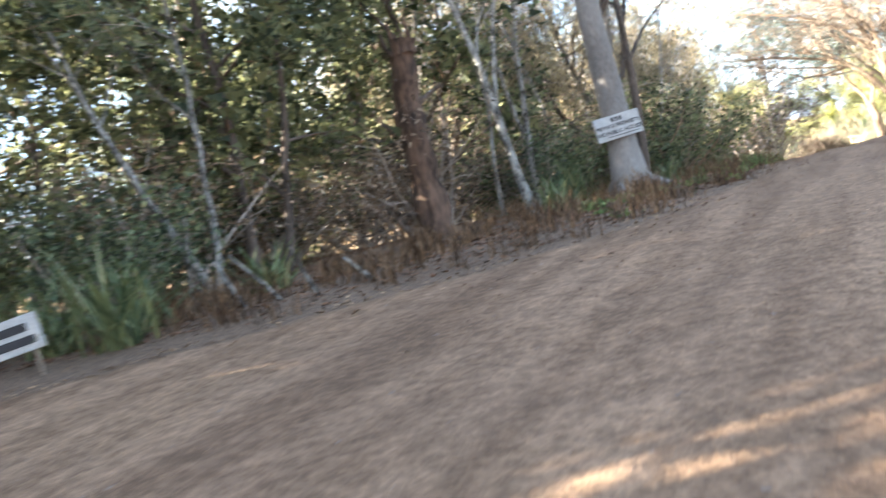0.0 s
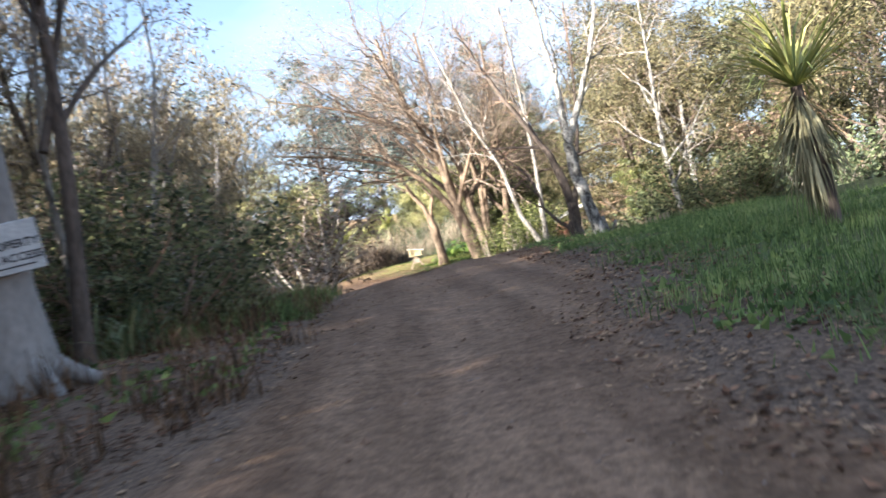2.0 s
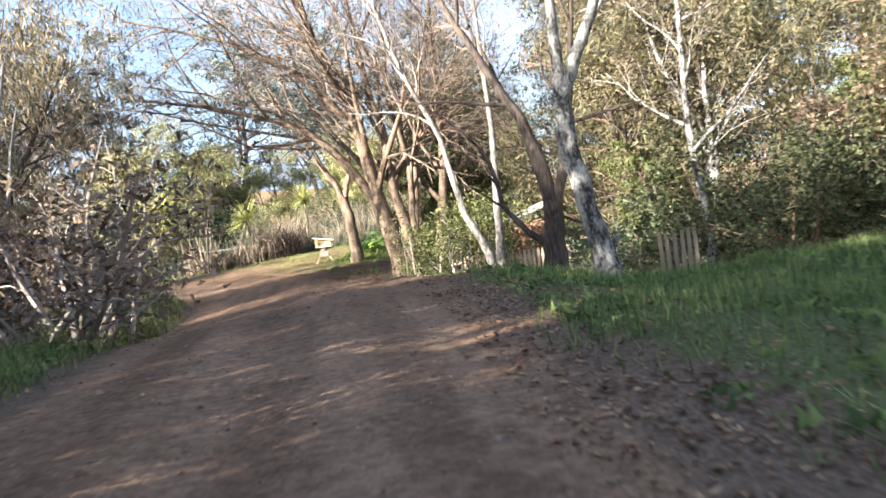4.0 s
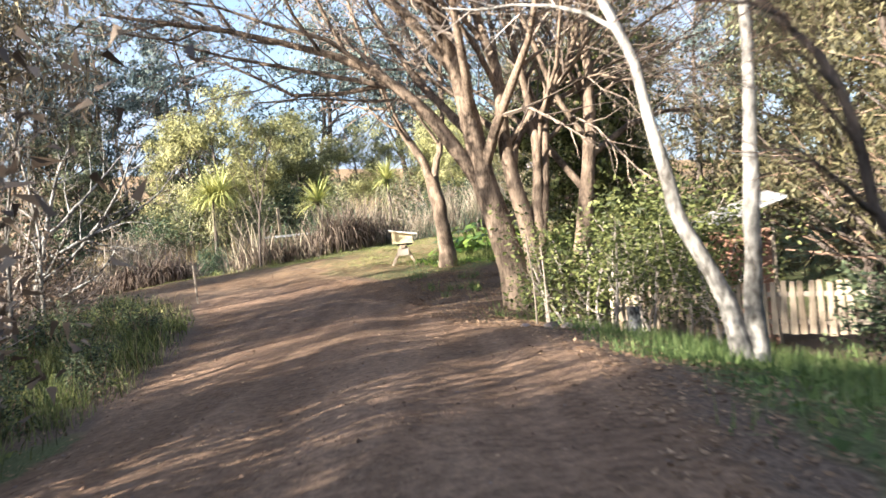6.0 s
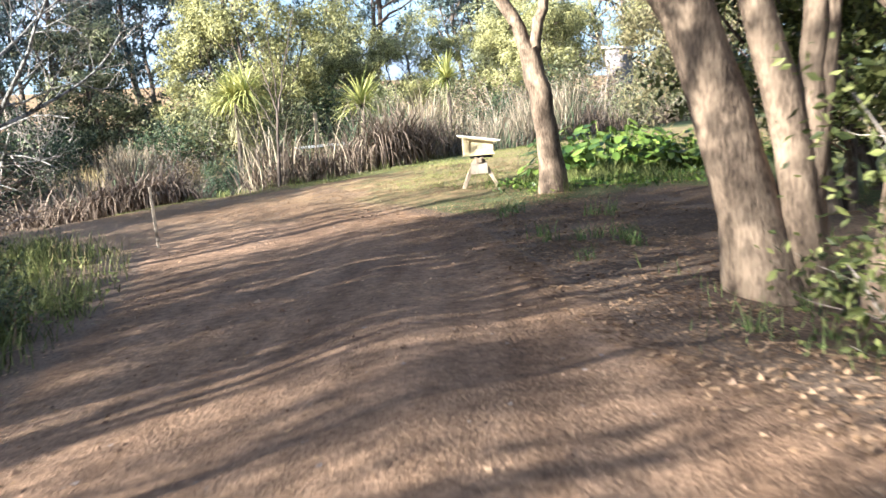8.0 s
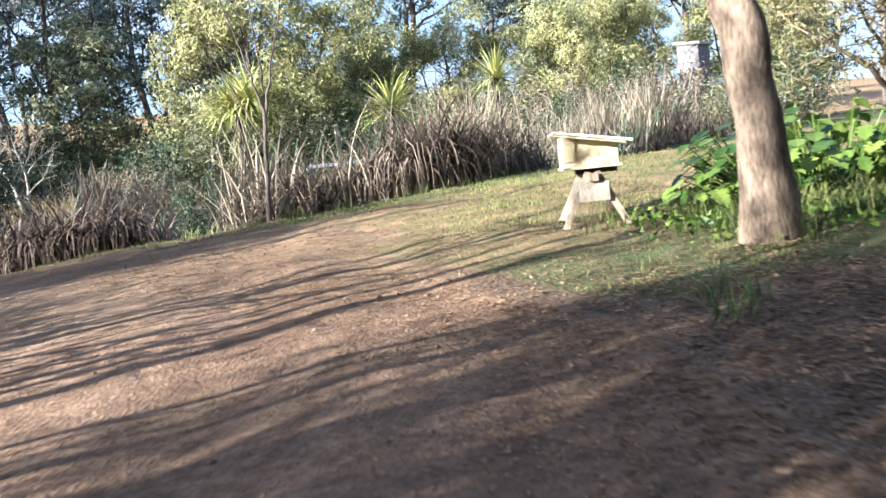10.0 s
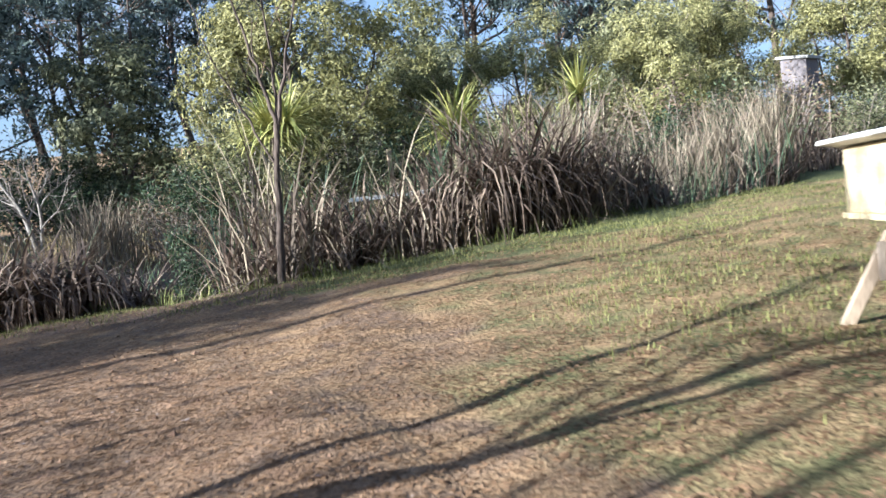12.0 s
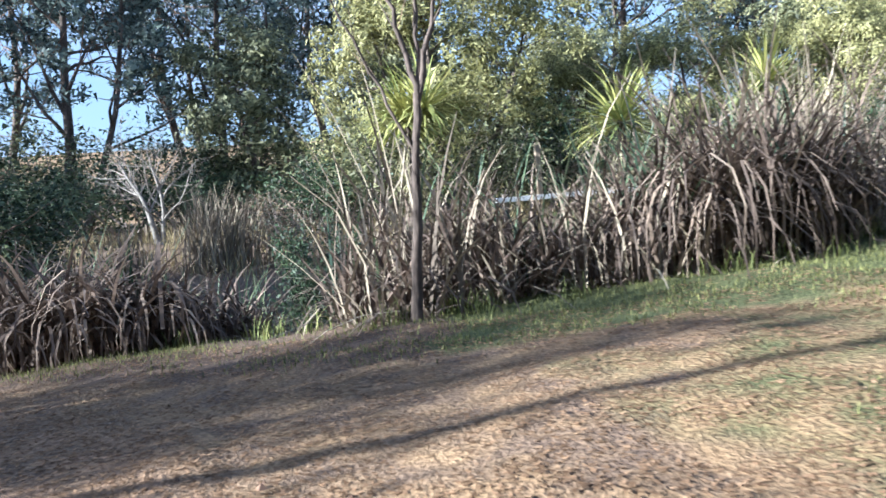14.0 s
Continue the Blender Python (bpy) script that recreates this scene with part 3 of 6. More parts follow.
def limbs(rng, line, count, length, spread, start=0.35, rise=0.0, ratio=0.55, wander=0.15, n=5, end=1.0):
    """Side stems that leave a stem between start and end of its length."""
    pts, rad = line
    out = []
    for k in range(count):
        u = start + (end - start) * (k + rng.uniform(0.1, 0.9)) / count
        f = u * (len(pts) - 1)
        i = min(int(f), len(pts) - 2)
        p = pts[i] + (pts[i + 1] - pts[i]) * (f - i)
        r = np.interp(f, np.arange(len(rad)), rad)
        t = pts[i + 1] - pts[i]
        t /= np.linalg.norm(t)
        a = rng.normal(size=3)
        a -= t * (a @ t)
        a /= np.linalg.norm(a)
        sp = spread * rng.uniform(0.7, 1.3)
        d = t * math.cos(sp) + a * math.sin(sp)
        out.append(stem(rng, p, d, length * rng.uniform(0.6, 1.2) * (1.15 - 0.5 * u), r * ratio, r * ratio * 0.25, n, wander, rise))
    return out


def along(rng, lines, per, jitter, first=0.3):
    """Places scattered along stems."""
    out = []
    for pts, _ in lines:
        f = rng.uniform(first, 1, per) * (len(pts) - 1)
        i = np.minimum(f.astype(int), len(pts) - 2)
        out.append(pts[i] + (pts[i + 1] - pts[i]) * (f - i)[:, None] + rng.normal(0, jitter, (per, 3)))
    return np.concatenate(out)


def tree(name, seed, m, label, category, stems, bark, twig, leafmat, limb=(7, 2.6, 0.7), sub=(5, 1.2, 0.8), leaf_per=40, leaf_size=0.10, jitter=0.22, narrow=0.45,
         droop=0.3, rise=0.03, sides=10, twigs=0, twig_len=0.6, start=0.35, group="", sub_rise=0.0, flare=0.35, wander=0.07, bare=(), core=0, corners=4, tuft=None):
    """A tree: stems given as (offset, direction, length, base radius) or as (bends, base radius, end radius); limbs, branches, twigs and a crown of single leaves. bare: stems without limbs."""
    rng = np.random.default_rng(seed)
    root = empty(name, m, label, category, group)
    fine = []
    for k, one in enumerate(stems):
        if len(one) == 3:
            pts, rad = guided(rng, *one)
            low, length = pts[0][2], float(np.linalg.norm(np.diff(pts, axis=0), axis=1).sum())
        else:
            off, d, length, r = one
            low = off[2] if len(off) > 2 else -0.25
            pts, rad = stem(rng, (off[0], off[1], low), d, length, r, r * (0.8 if k in bare else 0.22), 12, wander, rise)
        if low < 0:
            rad = rad * (1 + flare * np.exp(-np.maximum(pts[:, 2], 0) / 0.28))
        child("trunk", mesh_of("trunk", *tubes([(pts, rad)], sides), bark, True), root)
        if k in bare:
            continue
        for b in limbs(rng, (pts, rad), limb[0], limb[1] * length / 7, limb[2], start, rise):
            child("limb", mesh_of("limb", *tubes([b], 6), bark, True), root)
            fine += limbs(rng, b, sub[0], sub[1] * length / 7, sub[2], 0.25, sub_rise, 0.5, 0.2, 3)
        fine += limbs(rng, (pts, rad), 5, sub[1] * length / 7, 0.6, 0.8, sub_rise, 0.5, 0.2, 4)
    last, extra = fine, []
    if twigs:
        for b in fine:
            extra += limbs(rng, b, twigs, twig_len, 0.6, 0.2, sub_rise, 0.6, 0.2, 3)
        last = extra
    tagged(child("twig_spray", mesh_of("twig_spray", *tubes(fine + extra, 3), twig), root), kind="stuff")
    if tuft:
        tagged(child("crown", mesh_of("crown", *tuft_leaves(rng, np.array([q[0][-1] for q in fine]), *tuft), leafmat), root), kind="stuff")
    elif leaf_per:
        v, f = leaves(rng, along(rng, last, leaf_per, jitter, 0.1), leaf_size, droop, narrow, corners=corners)
        if core:
            v2, f2 = leaves(rng, along(rng, fine, core, jitter * 0.5, 0.0), leaf_size * 1.6, droop, 0.8, corners=corners)
            v, f = np.concatenate([v, v2]), np.concatenate([f, f2 + len(v)])
        tagged(child("crown", mesh_of("crown", v, f, leafmat), root), kind="stuff")
    return root


def shrub(name, seed, m, label, size, leafmat, twig, count=14, leaf_per=120, leaf_size=0.07, jitter=0.14, category="shrub", narrow=0.45, group="", base=0.25, upright=0.55, corners=4):
    """A bush of many thin stems from one root, clothed with leaves."""
    rng = np.random.default_rng(seed)
    root = empty(name, m, label, category, group)
    main, fine = [], []
    for _ in range(count):
        a, el = rng.uniform(0, 2 * np.pi), rng.uniform(upright, 1.45)
        d = (math.cos(a) * math.cos(el), math.sin(a) * math.cos(el), math.sin(el))
        ln = stem(rng, (rng.normal(0, base), rng.normal(0, base), -0.1), d, size * rng.uniform(0.7, 1.15), 0.028 * size / 2 + 0.006, 0.004, 7, 0.13)
        main.append(ln)
        fine += limbs(rng, ln, 6, size * 0.38, 0.8, 0.25, 0.02, 0.5, 0.2, 4)
    for ln in main:
        child("stem", mesh_of("stem", *tubes([ln], 5), twig), root)
    tagged(child("twig_spray", mesh_of("twig_spray", *tubes(fine, 3), twig), root), kind="stuff")
    tagged(child("foliage", mesh_of("foliage", *leaves(rng, along(rng, fine + main, leaf_per, jitter), leaf_size, 0.2, narrow, corners=corners), leafmat), root), kind="stuff")
    return root


def cabbage_tree(name, seed, m, label, trunk_h, leaf_len, skirt=0, heads=1, head_leaves=150, r=0.09, bend=0.75, width=0.0, low=-0.3):
    """A cabbage tree: a bare trunk, one or more tufts of sword leaves, and a skirt of dead ones."""
    rng = np.random.default_rng(seed)
    root = empty(name, m, label, "cabbage tree")
    trunk = stem(rng, (0, 0, -0.2), (0.03, 0.02, 1), trunk_h + 0.2, r * 1.2, r * 0.8, 8, 0.03)
    child("trunk", mesh_of("trunk", *tubes([trunk], 10), BARK_DARK, True), root)
    top = trunk[0][-1]
    for k in range(heads):
        p = top + (rng.normal(0, 0.3, 3) if k else 0)
        n = head_leaves
        a, el = rng.uniform(0, 2 * np.pi, n), np.arcsin(rng.uniform(low, 1, n))
        child("leaf_head", mesh_of("leaf_head", *swords(rng, np.repeat(p[None], n, 0), a, el, leaf_len, width or 0.034 * leaf_len + 0.008, bend), LEAF_SWORD), root)
    if skirt:
        a, el = rng.uniform(0, 2 * np.pi, skirt), rng.uniform(-1.45, -0.55, skirt)
        roots_ = top[None] - np.array([[0, 0, 1]]) * rng.uniform(0, trunk_h * 0.45, skirt)[:, None]
        child("dead_skirt", mesh_of("dead_skirt", *swords(rng, roots_, a, el, leaf_len * 0.62, 0.024, 1.3), LEAF_DEAD), root, "brown dead leaves hanging down the trunk")
    return root


def swords(rng, roots_, a, el, length, width, bend):
    """Sword-shaped leaves from given roots, headings and elevations, bending down."""
    n, steps = len(roots_), 4
    L = length * rng.uniform(0.7, 1.15, n)
    h = np.stack([np.cos(a), np.sin(a), np.zeros(n)], 1)
    side = np.stack([-np.sin(a), np.cos(a), np.zeros(n)], 1)
    bd = bend * rng.uniform(0.2, 1.4, n)
    p, out = roots_.copy(), []
    for k in range(steps + 1):
        w = width * (0.6, 1.0, 0.95, 0.6, 0.08)[k]
        out.append(np.stack([p - side * w / 2, p + side * w / 2], 1))
        e = np.maximum(el - bd * (k / steps) ** 1.5, -1.5)
        p = p + (h * np.cos(e)[:, None] + np.array([[0, 0, 1]]) * np.sin(e)[:, None]) * (L / steps)[:, None]
    v = np.stack(out, 1).reshape(-1, 3)
    i = np.arange(n)[:, None] * (2 * steps + 2)
    k = np.arange(steps)[None] * 2
    return v, np.stack([i + k, i + k + 1, i + k + 3, i + k + 2], -1).reshape(-1, 4)


# ---- the woodland by the gate ----
SIGN_AT = (3.45, 15.75)
sign_tree = tree("gum_tree", 3, spot(*SIGN_AT), "tall smooth grey gum tree with a signboard nailed on", "tree",
                 [((0, 0), (-0.05, 0.02, 1), 13, 0.255)], BARK_GUM, TWIG_GREY, LEAF_GUM, (8, 3.2, 0.7), (5, 1.4, 0.8), 20, 0.12, 0.3, 0.3, start=0.6, sides=18, wander=0.025, flare=0.7)
rng = np.random.default_rng(11)
stub = stem(rng, (0.12, -0.1, 3.1), (0.5, -0.3, 0.75), 0.55, 0.07, 0.05, 4, 0.05)
roots = [stem(rng, (0.15 * math.cos(a), 0.15 * math.sin(a), 0.32), (math.cos(a), math.sin(a), -0.75), 0.6, 0.12, 0.05, 5, 0.08) for a in (-2.2, -1.1, -0.3, 0.7, 2.4)]
child("branch_stub", mesh_of("branch_stub", *tubes([stub], 8), BARK_DARK, True), sign_tree, "dark broken branch stub")
for rt in roots:
    child("root", mesh_of("root", *tubes([rt], 8), BARK_GUM, True), sign_tree)

# a broken, brown dead trunk
dead = empty("tree_snag", spot(0.05, 14.8), "broken-off brown dead tree among the shrubs", "dead tree")
pts, rad = stem(rng, (0, 0, -0.3), (-0.02, 0, 1), 3.5, 0.27, 0.20, 14, 0.06)
rad = rad * (1 + 0.14 * np.sin(np.arange(15) * 2.3)) * (1 + 0.5 * np.exp(-np.arange(15) / 1.5))
child("trunk", mesh_of("trunk", *tubes([(pts, rad)], 16), BARK_SNAG, True), dead)
for k in range(9):
    a = k * 0.7
    p = pts[-1] + np.array([0.14 * math.cos(a), 0.14 * math.sin(a), -0.25])
    child("splinter", mesh_of("splinter", *tubes([stem(rng, p, (0.1 * math.cos(a), 0.1 * math.sin(a), 1), rng.uniform(0.3, 0.65), 0.075, 0.01, 3, 0.08)], 5), BARK_SNAG), dead)
for a, z, ln in ((0.4, 2.2, 0.5), (2.6, 1.5, 0.8), (4.4, 2.9, 0.6)):
    child("branch_stub", mesh_of("branch_stub", *tubes([stem(rng, (0.2 * math.cos(a), 0.2 * math.sin(a), z), (math.cos(a), math.sin(a), 0.5), ln, 0.06, 0.03, 4, 0.1)], 6), BARK_DARK), dead)

EVERGREEN = dict(bark=BARK_DARK, twig=TWIG_BROWN, leafmat=LEAF_DARK)
ever = [tree("evergreen_tree", 20 + k, spot(*xy, 40 * k), "dense dark-leaved evergreen tree in the roadside wood", "tree", st, limb=(10, 2.8, 0.9), sub=(6, 1.5, 0.8), leaf_per=40, leaf_size=0.14, jitter=0.26, narrow=0.6, start=0.2, core=12, corners=3, group="roadside wood", **EVERGREEN)
        for k, (xy, st) in enumerate([((-2.6, 13.2), [((0, 0), (0.05, 0, 1), 7.0, 0.10), ((0.3, 0.2), (0.3, 0.1, 1), 6.0, 0.08)]), ((0.2, 18.2), [((0, 0), (-0.1, -0.1, 1), 8.0, 0.12), ((0.3, 0.2), (0.2, -0.2, 1), 6.0, 0.08)])])]
# copies with y under 10 stand unseen, added to keep sun off the drive
for k, (x, y, s) in enumerate([(-6.0, 12.6, 0.9), (-4.2, 16.2, 1.15), (-9.5, 13.0, 1.1), (-1.2, 21.0, 1.0), (-8.2, 17.6, 1.3), (-4.5, 21.5, 1.2), (2.0, 24.4, 0.8), (-12.5, 9, 1.2), (-11.5, 4.8, 1.0), (-0.5, 29.0, 1.0), (-6, 29, 1.1), (-13.5, -4, 1.25), (-13, 0.5, 1.2), (-14, 5, 1.25), (-18, 2.5, 1.35), (-9.5, 9.6, 1.1), (-7.5, 8.9, 0.95), (-8.2, 7.4, 0.8), (-9.5, 6.8, 1.2), (-9.8, 3.0, 1.1), (-9.6, -1.5, 1.2), (-9.8, -5.5, 1.1), (2.0, 31.6, 0.75), (4.0, 30.4, 0.6), (6, 63, 1.1), (6.5, 65.5, 1.0), (2.5, 51.2, 0.95)]):
    copy_thing(ever[k % 2], spot(x, y, 67 * k, s))
# two more unseen trees, added only to block the low sun
copy_thing(ever[0], spot(-8.7, 2.3, 200, 1.0))
copy_thing(ever[1], spot(-8.8, 4.0, 80, 0.9))
under = shrub("undergrowth_shrub", 31, spot(-5.6, 12.2), "leggy dark green undergrowth shrub", 2.2, LEAF_DARK, TWIG_GREY, 12, 44, 0.10, 0.16, narrow=0.6, group="undergrowth", corners=3)
under2 = shrub("undergrowth_shrub", 32, spot(-3.8, 11.0), "green undergrowth shrub with grey stems", 1.8, LEAF_MID, TWIG_GREY, 10, 50, 0.09, 0.16, narrow=0.6, group="undergrowth", corners=3)
under3 = shrub("undergrowth_shrub", 33, spot(5.3, 20.0), "dark olive undergrowth bush", 2.3, LEAF_DARK, TWIG_BROWN, 14, 70, 0.09, 0.15, narrow=0.6, group="undergrowth", corners=3)
brush = shrub("dry_brush", 34, spot(3.9, 21.8), "dry beige-brown brush with thin grey stems", 2.4, LEAF_BROWN, TWIG_GREY, 16, 22, 0.10, 0.18, group="dry brush", corners=3)
for k, (x, y, s) in enumerate([(-6.5, 10.2, 1.0), (2.0, 17.9, 1.0), (-8.5, 10.6, 1.1), (4.0, 21.5, 0.9), (-11, 9.4, 1.1), (7.2, 26.0, 0.9), (-14, 9.0, 1.2), (20.6, 30.0, 0.8), (22.4, 28.4, 1.2), (5.2, 23.6, 0.8), (23.6, 30.4, 1.3), (21.8, 26.2, 1.0), (24.2, 26.6, 1.3), (22.9, 24.0, 1.2), (2.4, 20.2, 1.1), (-10.5, 11.8, 1.2), (8.6, 30.5, 0.9), (-3.0, 15.4, 1.1), (-5.2, 16.4, 1.2), (-6.6, 14.6, 1.2), (-8.4, 13.2, 1.2)]):
    copy_thing((under, under2, under3)[k % 3], spot(x, y, 50 * k, s))
for k, (x, y, s) in enumerate([(1.6, 19.4, 1.0), (5.3, 24.4, 1.1), (0.0, 16.8, 0.9), (6.9, 28.4, 1.1), (2.2, 27.5, 1.3), (4.3, 31, 1.3), (9.0, 33.4, 0.9), (-2.5, 18, 1.1), (-7.0, 13.4, 0.9), (-3.9, 12.8, 1.0), (-0.4, 16.2, 1.1), (-5.2, 14.0, 1.1), (4.6, 26.0, 0.9), (0.5, 32, 1.3), (6.5, 36.0, 1.2), (-1.2, 15.9, 0.8), (-2.6, 14.7, 0.8), (0.7, 18.6, 1.0), (-3.6, 17.4, 1.0), (-4.8, 15.2, 0.9), (11.7, 46.4, 1.2), (11.0, 49.6, 1.35), (12.4, 48.2, 1.0), (10.2, 47.6, 1.5)]):
    copy_thing(brush, spot(x, y, 70 * k, s))

tree("leaning_tree", 45, spot(1.75, 15.3), "slender grey leaning tree in the wood", "tree", [((0, 0), (-0.17, 0.1, 1), 7.0, 0.085), ((-0.3, 0.15, 1.7), (0.12, 0.1, 1), 4.5, 0.05)], BARK_LICHEN, TWIG_GREY, LEAF_MID, (7, 2.2, 0.6), (5, 1.1, 0.6), 8, 0.09, 0.15, start=0.4, twigs=2, twig_len=0.5, sides=9, wander=0.05)
tree("leaning_tree", 46, spot(2.0, 17.1), "pale slim tree leaning among the undergrowth", "tree", [((0, 0), (0.06, 0.0, 1), 7.5, 0.07), ((0.05, 0.0, 1.4), (-0.3, -0.1, 1), 4.5, 0.045)], BARK_LICHEN, TWIG_GREY, LEAF_MID, (7, 2.2, 0.6), (5, 1.1, 0.6), 6, 0.09, 0.15, start=0.4, twigs=2, twig_len=0.5, sides=9, wander=0.06)
tree("leaning_tree", 47, spot(-2.7, 11.2), "pale forked slim trunk at the wood's edge", "tree", [((0, 0), (-0.2, 0.1, 1), 5.5, 0.06), ((0.0, 0.0), (0.25, 0.1, 1), 5.0, 0.05)], BARK_LICHEN, TWIG_GREY, LEAF_MID, (6, 2.0, 0.6), (5, 1.0, 0.6), 6, 0.09, 0.15, start=0.45, twigs=2, twig_len=0.4, sides=9, wander=0.06)
# pole trees hidden or out of view, added to cast stripes across the drive
pole = tree("pole_tree", 48, spot(6.3, 36.4), "straight slim bare-trunked tree added to cast shade stripes on the drive", "tree", [((0, 0), (0.03, 0.02, 1), 8.0, 0.14)], BARK_GUM, TWIG_GREY, LEAF_BROWN, (4, 1.4, 0.6), (3, 0.7, 0.7), 0, start=0.6, sides=10, group="pole trees")
for k, (x, y, sc) in enumerate([(9.4, 34.6, 0.8), (8.3, 35.9, 1.0), (9.9, 36.4, 0.7), (7.4, 37.4, 1.0), (10.1, 37.9, 0.7), (8.8, 38.5, 0.9), (10.9, 39.3, 0.65), (9.0, 40.3, 0.9), (10.4, 41.1, 0.75), (7.6, 42.0, 1.1), (11.2, 42.5, 0.6), (9.3, 43.3, 0.9), (10.7, 44.4, 0.75), (4.2, 38.6, 1.1), (6.0, 51.0, 1.0), (7.5, 53.0, 0.9), (11.0, 53.4, 0.5)]):
    copy_thing(pole, spot(x, y, 70 * k, sc))

# slender bare saplings and russet trees behind the gum tree
sapling = tree("bare_sapling", 41, spot(4.3, 19.0), "slender bare grey sapling with thin twigs", "tree", [((0, 0), (0.04, 0, 1), 6.5, 0.055)], BARK_WHITE, TWIG_GREY, LEAF_BROWN, (9, 1.9, 0.5), (5, 0.9, 0.6), 6, 0.08, 0.1, start=0.3, twigs=2, twig_len=0.5, sides=7, group="bare saplings", sub_rise=0.05)
# the last four, by the verge, are added to dapple the turning place
for k, (x, y, s) in enumerate([(2.6, 20.4, 1.1), (5.6, 21.6, 0.9), (1.3, 16.9, 0.9), (3.6, 23.0, 1.2), (6.4, 25.0, 1.0), (0.2, 20.0, 1.2), (-2.8, 16.0, 1.0), (8.0, 29.0, 1.0), (5.0, 28.0, 1.2), (7.0, 32, 1.1), (-1, 46, 1.2), (-3, 40, 1.2), (6.5, 54.5, 1.0), (10.0, 51.6, 0.7), (8.8, 53.2, 0.8), (0, 55, 1.2), (-5, 58, 1.2), (-0.5, 37.5, 1.2), (1.5, 52.5, 1.1), (12.3, 43.6, 0.95), (11.6, 44.7, 1.05), (12.9, 45.3, 0.9), (11.2, 42.4, 1.0)]):
    copy_thing(sapling, spot(x, y, 77 * k, s))
tree("dark_sapling", 44, spot(4.1, 17.4), "dark-barked slim tree behind the gum", "tree", [((0, 0), (0.0, 0.02, 1), 7.5, 0.10), ((0.02, 0.03, 2.2), (0.25, 0.1, 1), 4.5, 0.05)], BARK_DARK, TWIG_GREY, LEAF_BROWN, (10, 2.6, 0.6), (6, 1.3, 0.6), 2, 0.06, 0.12, start=0.3, twigs=4, twig_len=0.5, sides=9, wander=0.05)
russet = tree("russet_tree", 43, spot(6.4, 31.5, 0, 0.8), "russet-brown fine-leaved wattle tree", "tree", [((0, 0), (0.05, 0, 1), 6.0, 0.12), ((0.2, 0.2), (0.35, 0.1, 1), 5.0, 0.09)], BARK_DARK, TWIG_BROWN, LEAF_BROWN, (9, 2.8, 0.8), (6, 1.4, 0.8), 60, 0.12, 0.24, 0.3, start=0.1, core=8, corners=3, group="russet trees")
for k, (x, y, s) in enumerate([(7.2, 41.5, 0.6)]):
    copy_thing(russet, spot(x, y, 100 * k, s))

# ---- across the drive from the wood ----
cabbage_tree("cabbage_tree", 51, spot(11.25, 14.4), "cabbage tree with yellow-green sword leaves and a brown skirt", 1.6, 1.3, 420, 1, 150, 0.07, 1.3, 0.034, 0.25)
lichen = tree("lichen_tree", 53, spot(16.22, 24.78, 0), "leaning tree with grey lichen-spotted bark", "tree",
              [([(0, 0, -0.25), (-0.16, 0.2, 0.95), (-0.24, 0.28, 1.75), (-0.3, 0.3, 2.5)], 0.145, 0.12), ([(-0.3, 0.3, 2.4), (-0.3, 0.3, 3.7), (-0.4, 0.35, 5.5), (-0.6, 0.5, 7.5)], 0.085, 0.02), ([(-0.3, 0.3, 2.4), (0.05, 0.0, 3.4), (0.5, -0.35, 4.8), (1.0, -0.6, 6.8)], 0.095, 0.02)],
              BARK_LICHEN, TWIG_GREY, LEAF_BROWN, (7, 2.6, 0.7), (5, 1.3, 0.7), 0, 0.08, 0.2, start=0.3, twigs=7, twig_len=0.5, rise=0.0, sub_rise=-0.02, bare=(0,), sides=14)
tree("forked_tree", 54, spot(16.89, 26.9), "dark-barked forked tree with bare limbs", "tree",
     [([(0, 0, -0.25), (0.03, -0.03, 0.6), (0.07, -0.06, 1.2)], 0.165, 0.15), ([(0.06, -0.05, 1.0), (-0.06, 0.06, 2.0), (-0.19, 0.17, 2.55), (-0.44, 0.4, 3.2), (-1.0, 0.8, 4.6), (-1.6, 1.1, 6.2)], 0.125, 0.025),
      ([(0.07, -0.06, 1.0), (0.16, -0.15, 1.4), (0.3, -0.27, 2.2), (0.39, -0.36, 2.7), (0.6, -0.5, 4.5), (0.7, -0.5, 6.2)], 0.095, 0.02), ([(-0.02, 0.02, 0.45), (-0.13, 0.12, 0.66), (-0.32, 0.3, 0.9), (-0.49, 0.45, 1.27), (-0.57, 0.52, 1.87), (-0.8, 0.73, 2.37), (-1.3, 1.0, 2.9)], 0.06, 0.015)],
     BARK_DARK, TWIG_BROWN, LEAF_BROWN, (7, 2.6, 0.7), (5, 1.3, 0.7), 0, 0.09, 0.2, start=0.45, twigs=7, twig_len=0.5, rise=0.0, sub_rise=-0.02, bare=(0,), sides=14)
tree("white_tree", 55, spot(18.11, 30.23), "twin-stemmed slender tree with white sunlit bark", "tree",
     [([(-0.02, 0, -0.2), (-0.08, 0.08, 0.45), (-0.22, 0.22, 1.0), (-0.38, 0.32, 1.5), (-0.48, 0.38, 2.05), (-0.66, 0.52, 3.05), (-1.1, 0.85, 4.4), (-1.7, 1.2, 7.0)], 0.095, 0.03), ([(0.06, -0.05, -0.2), (0.1, -0.09, 1.4), (0.15, -0.13, 2.2), (0.17, -0.14, 4.1), (0.1, -0.05, 7.5)], 0.09, 0.03)],
     BARK_WHITE, TWIG_GREY, LEAF_BROWN, (6, 2.2, 0.6), (5, 1.2, 0.7), 1, 0.08, 0.2, rise=0.0, start=0.72, twigs=6, twig_len=0.5, sides=12)
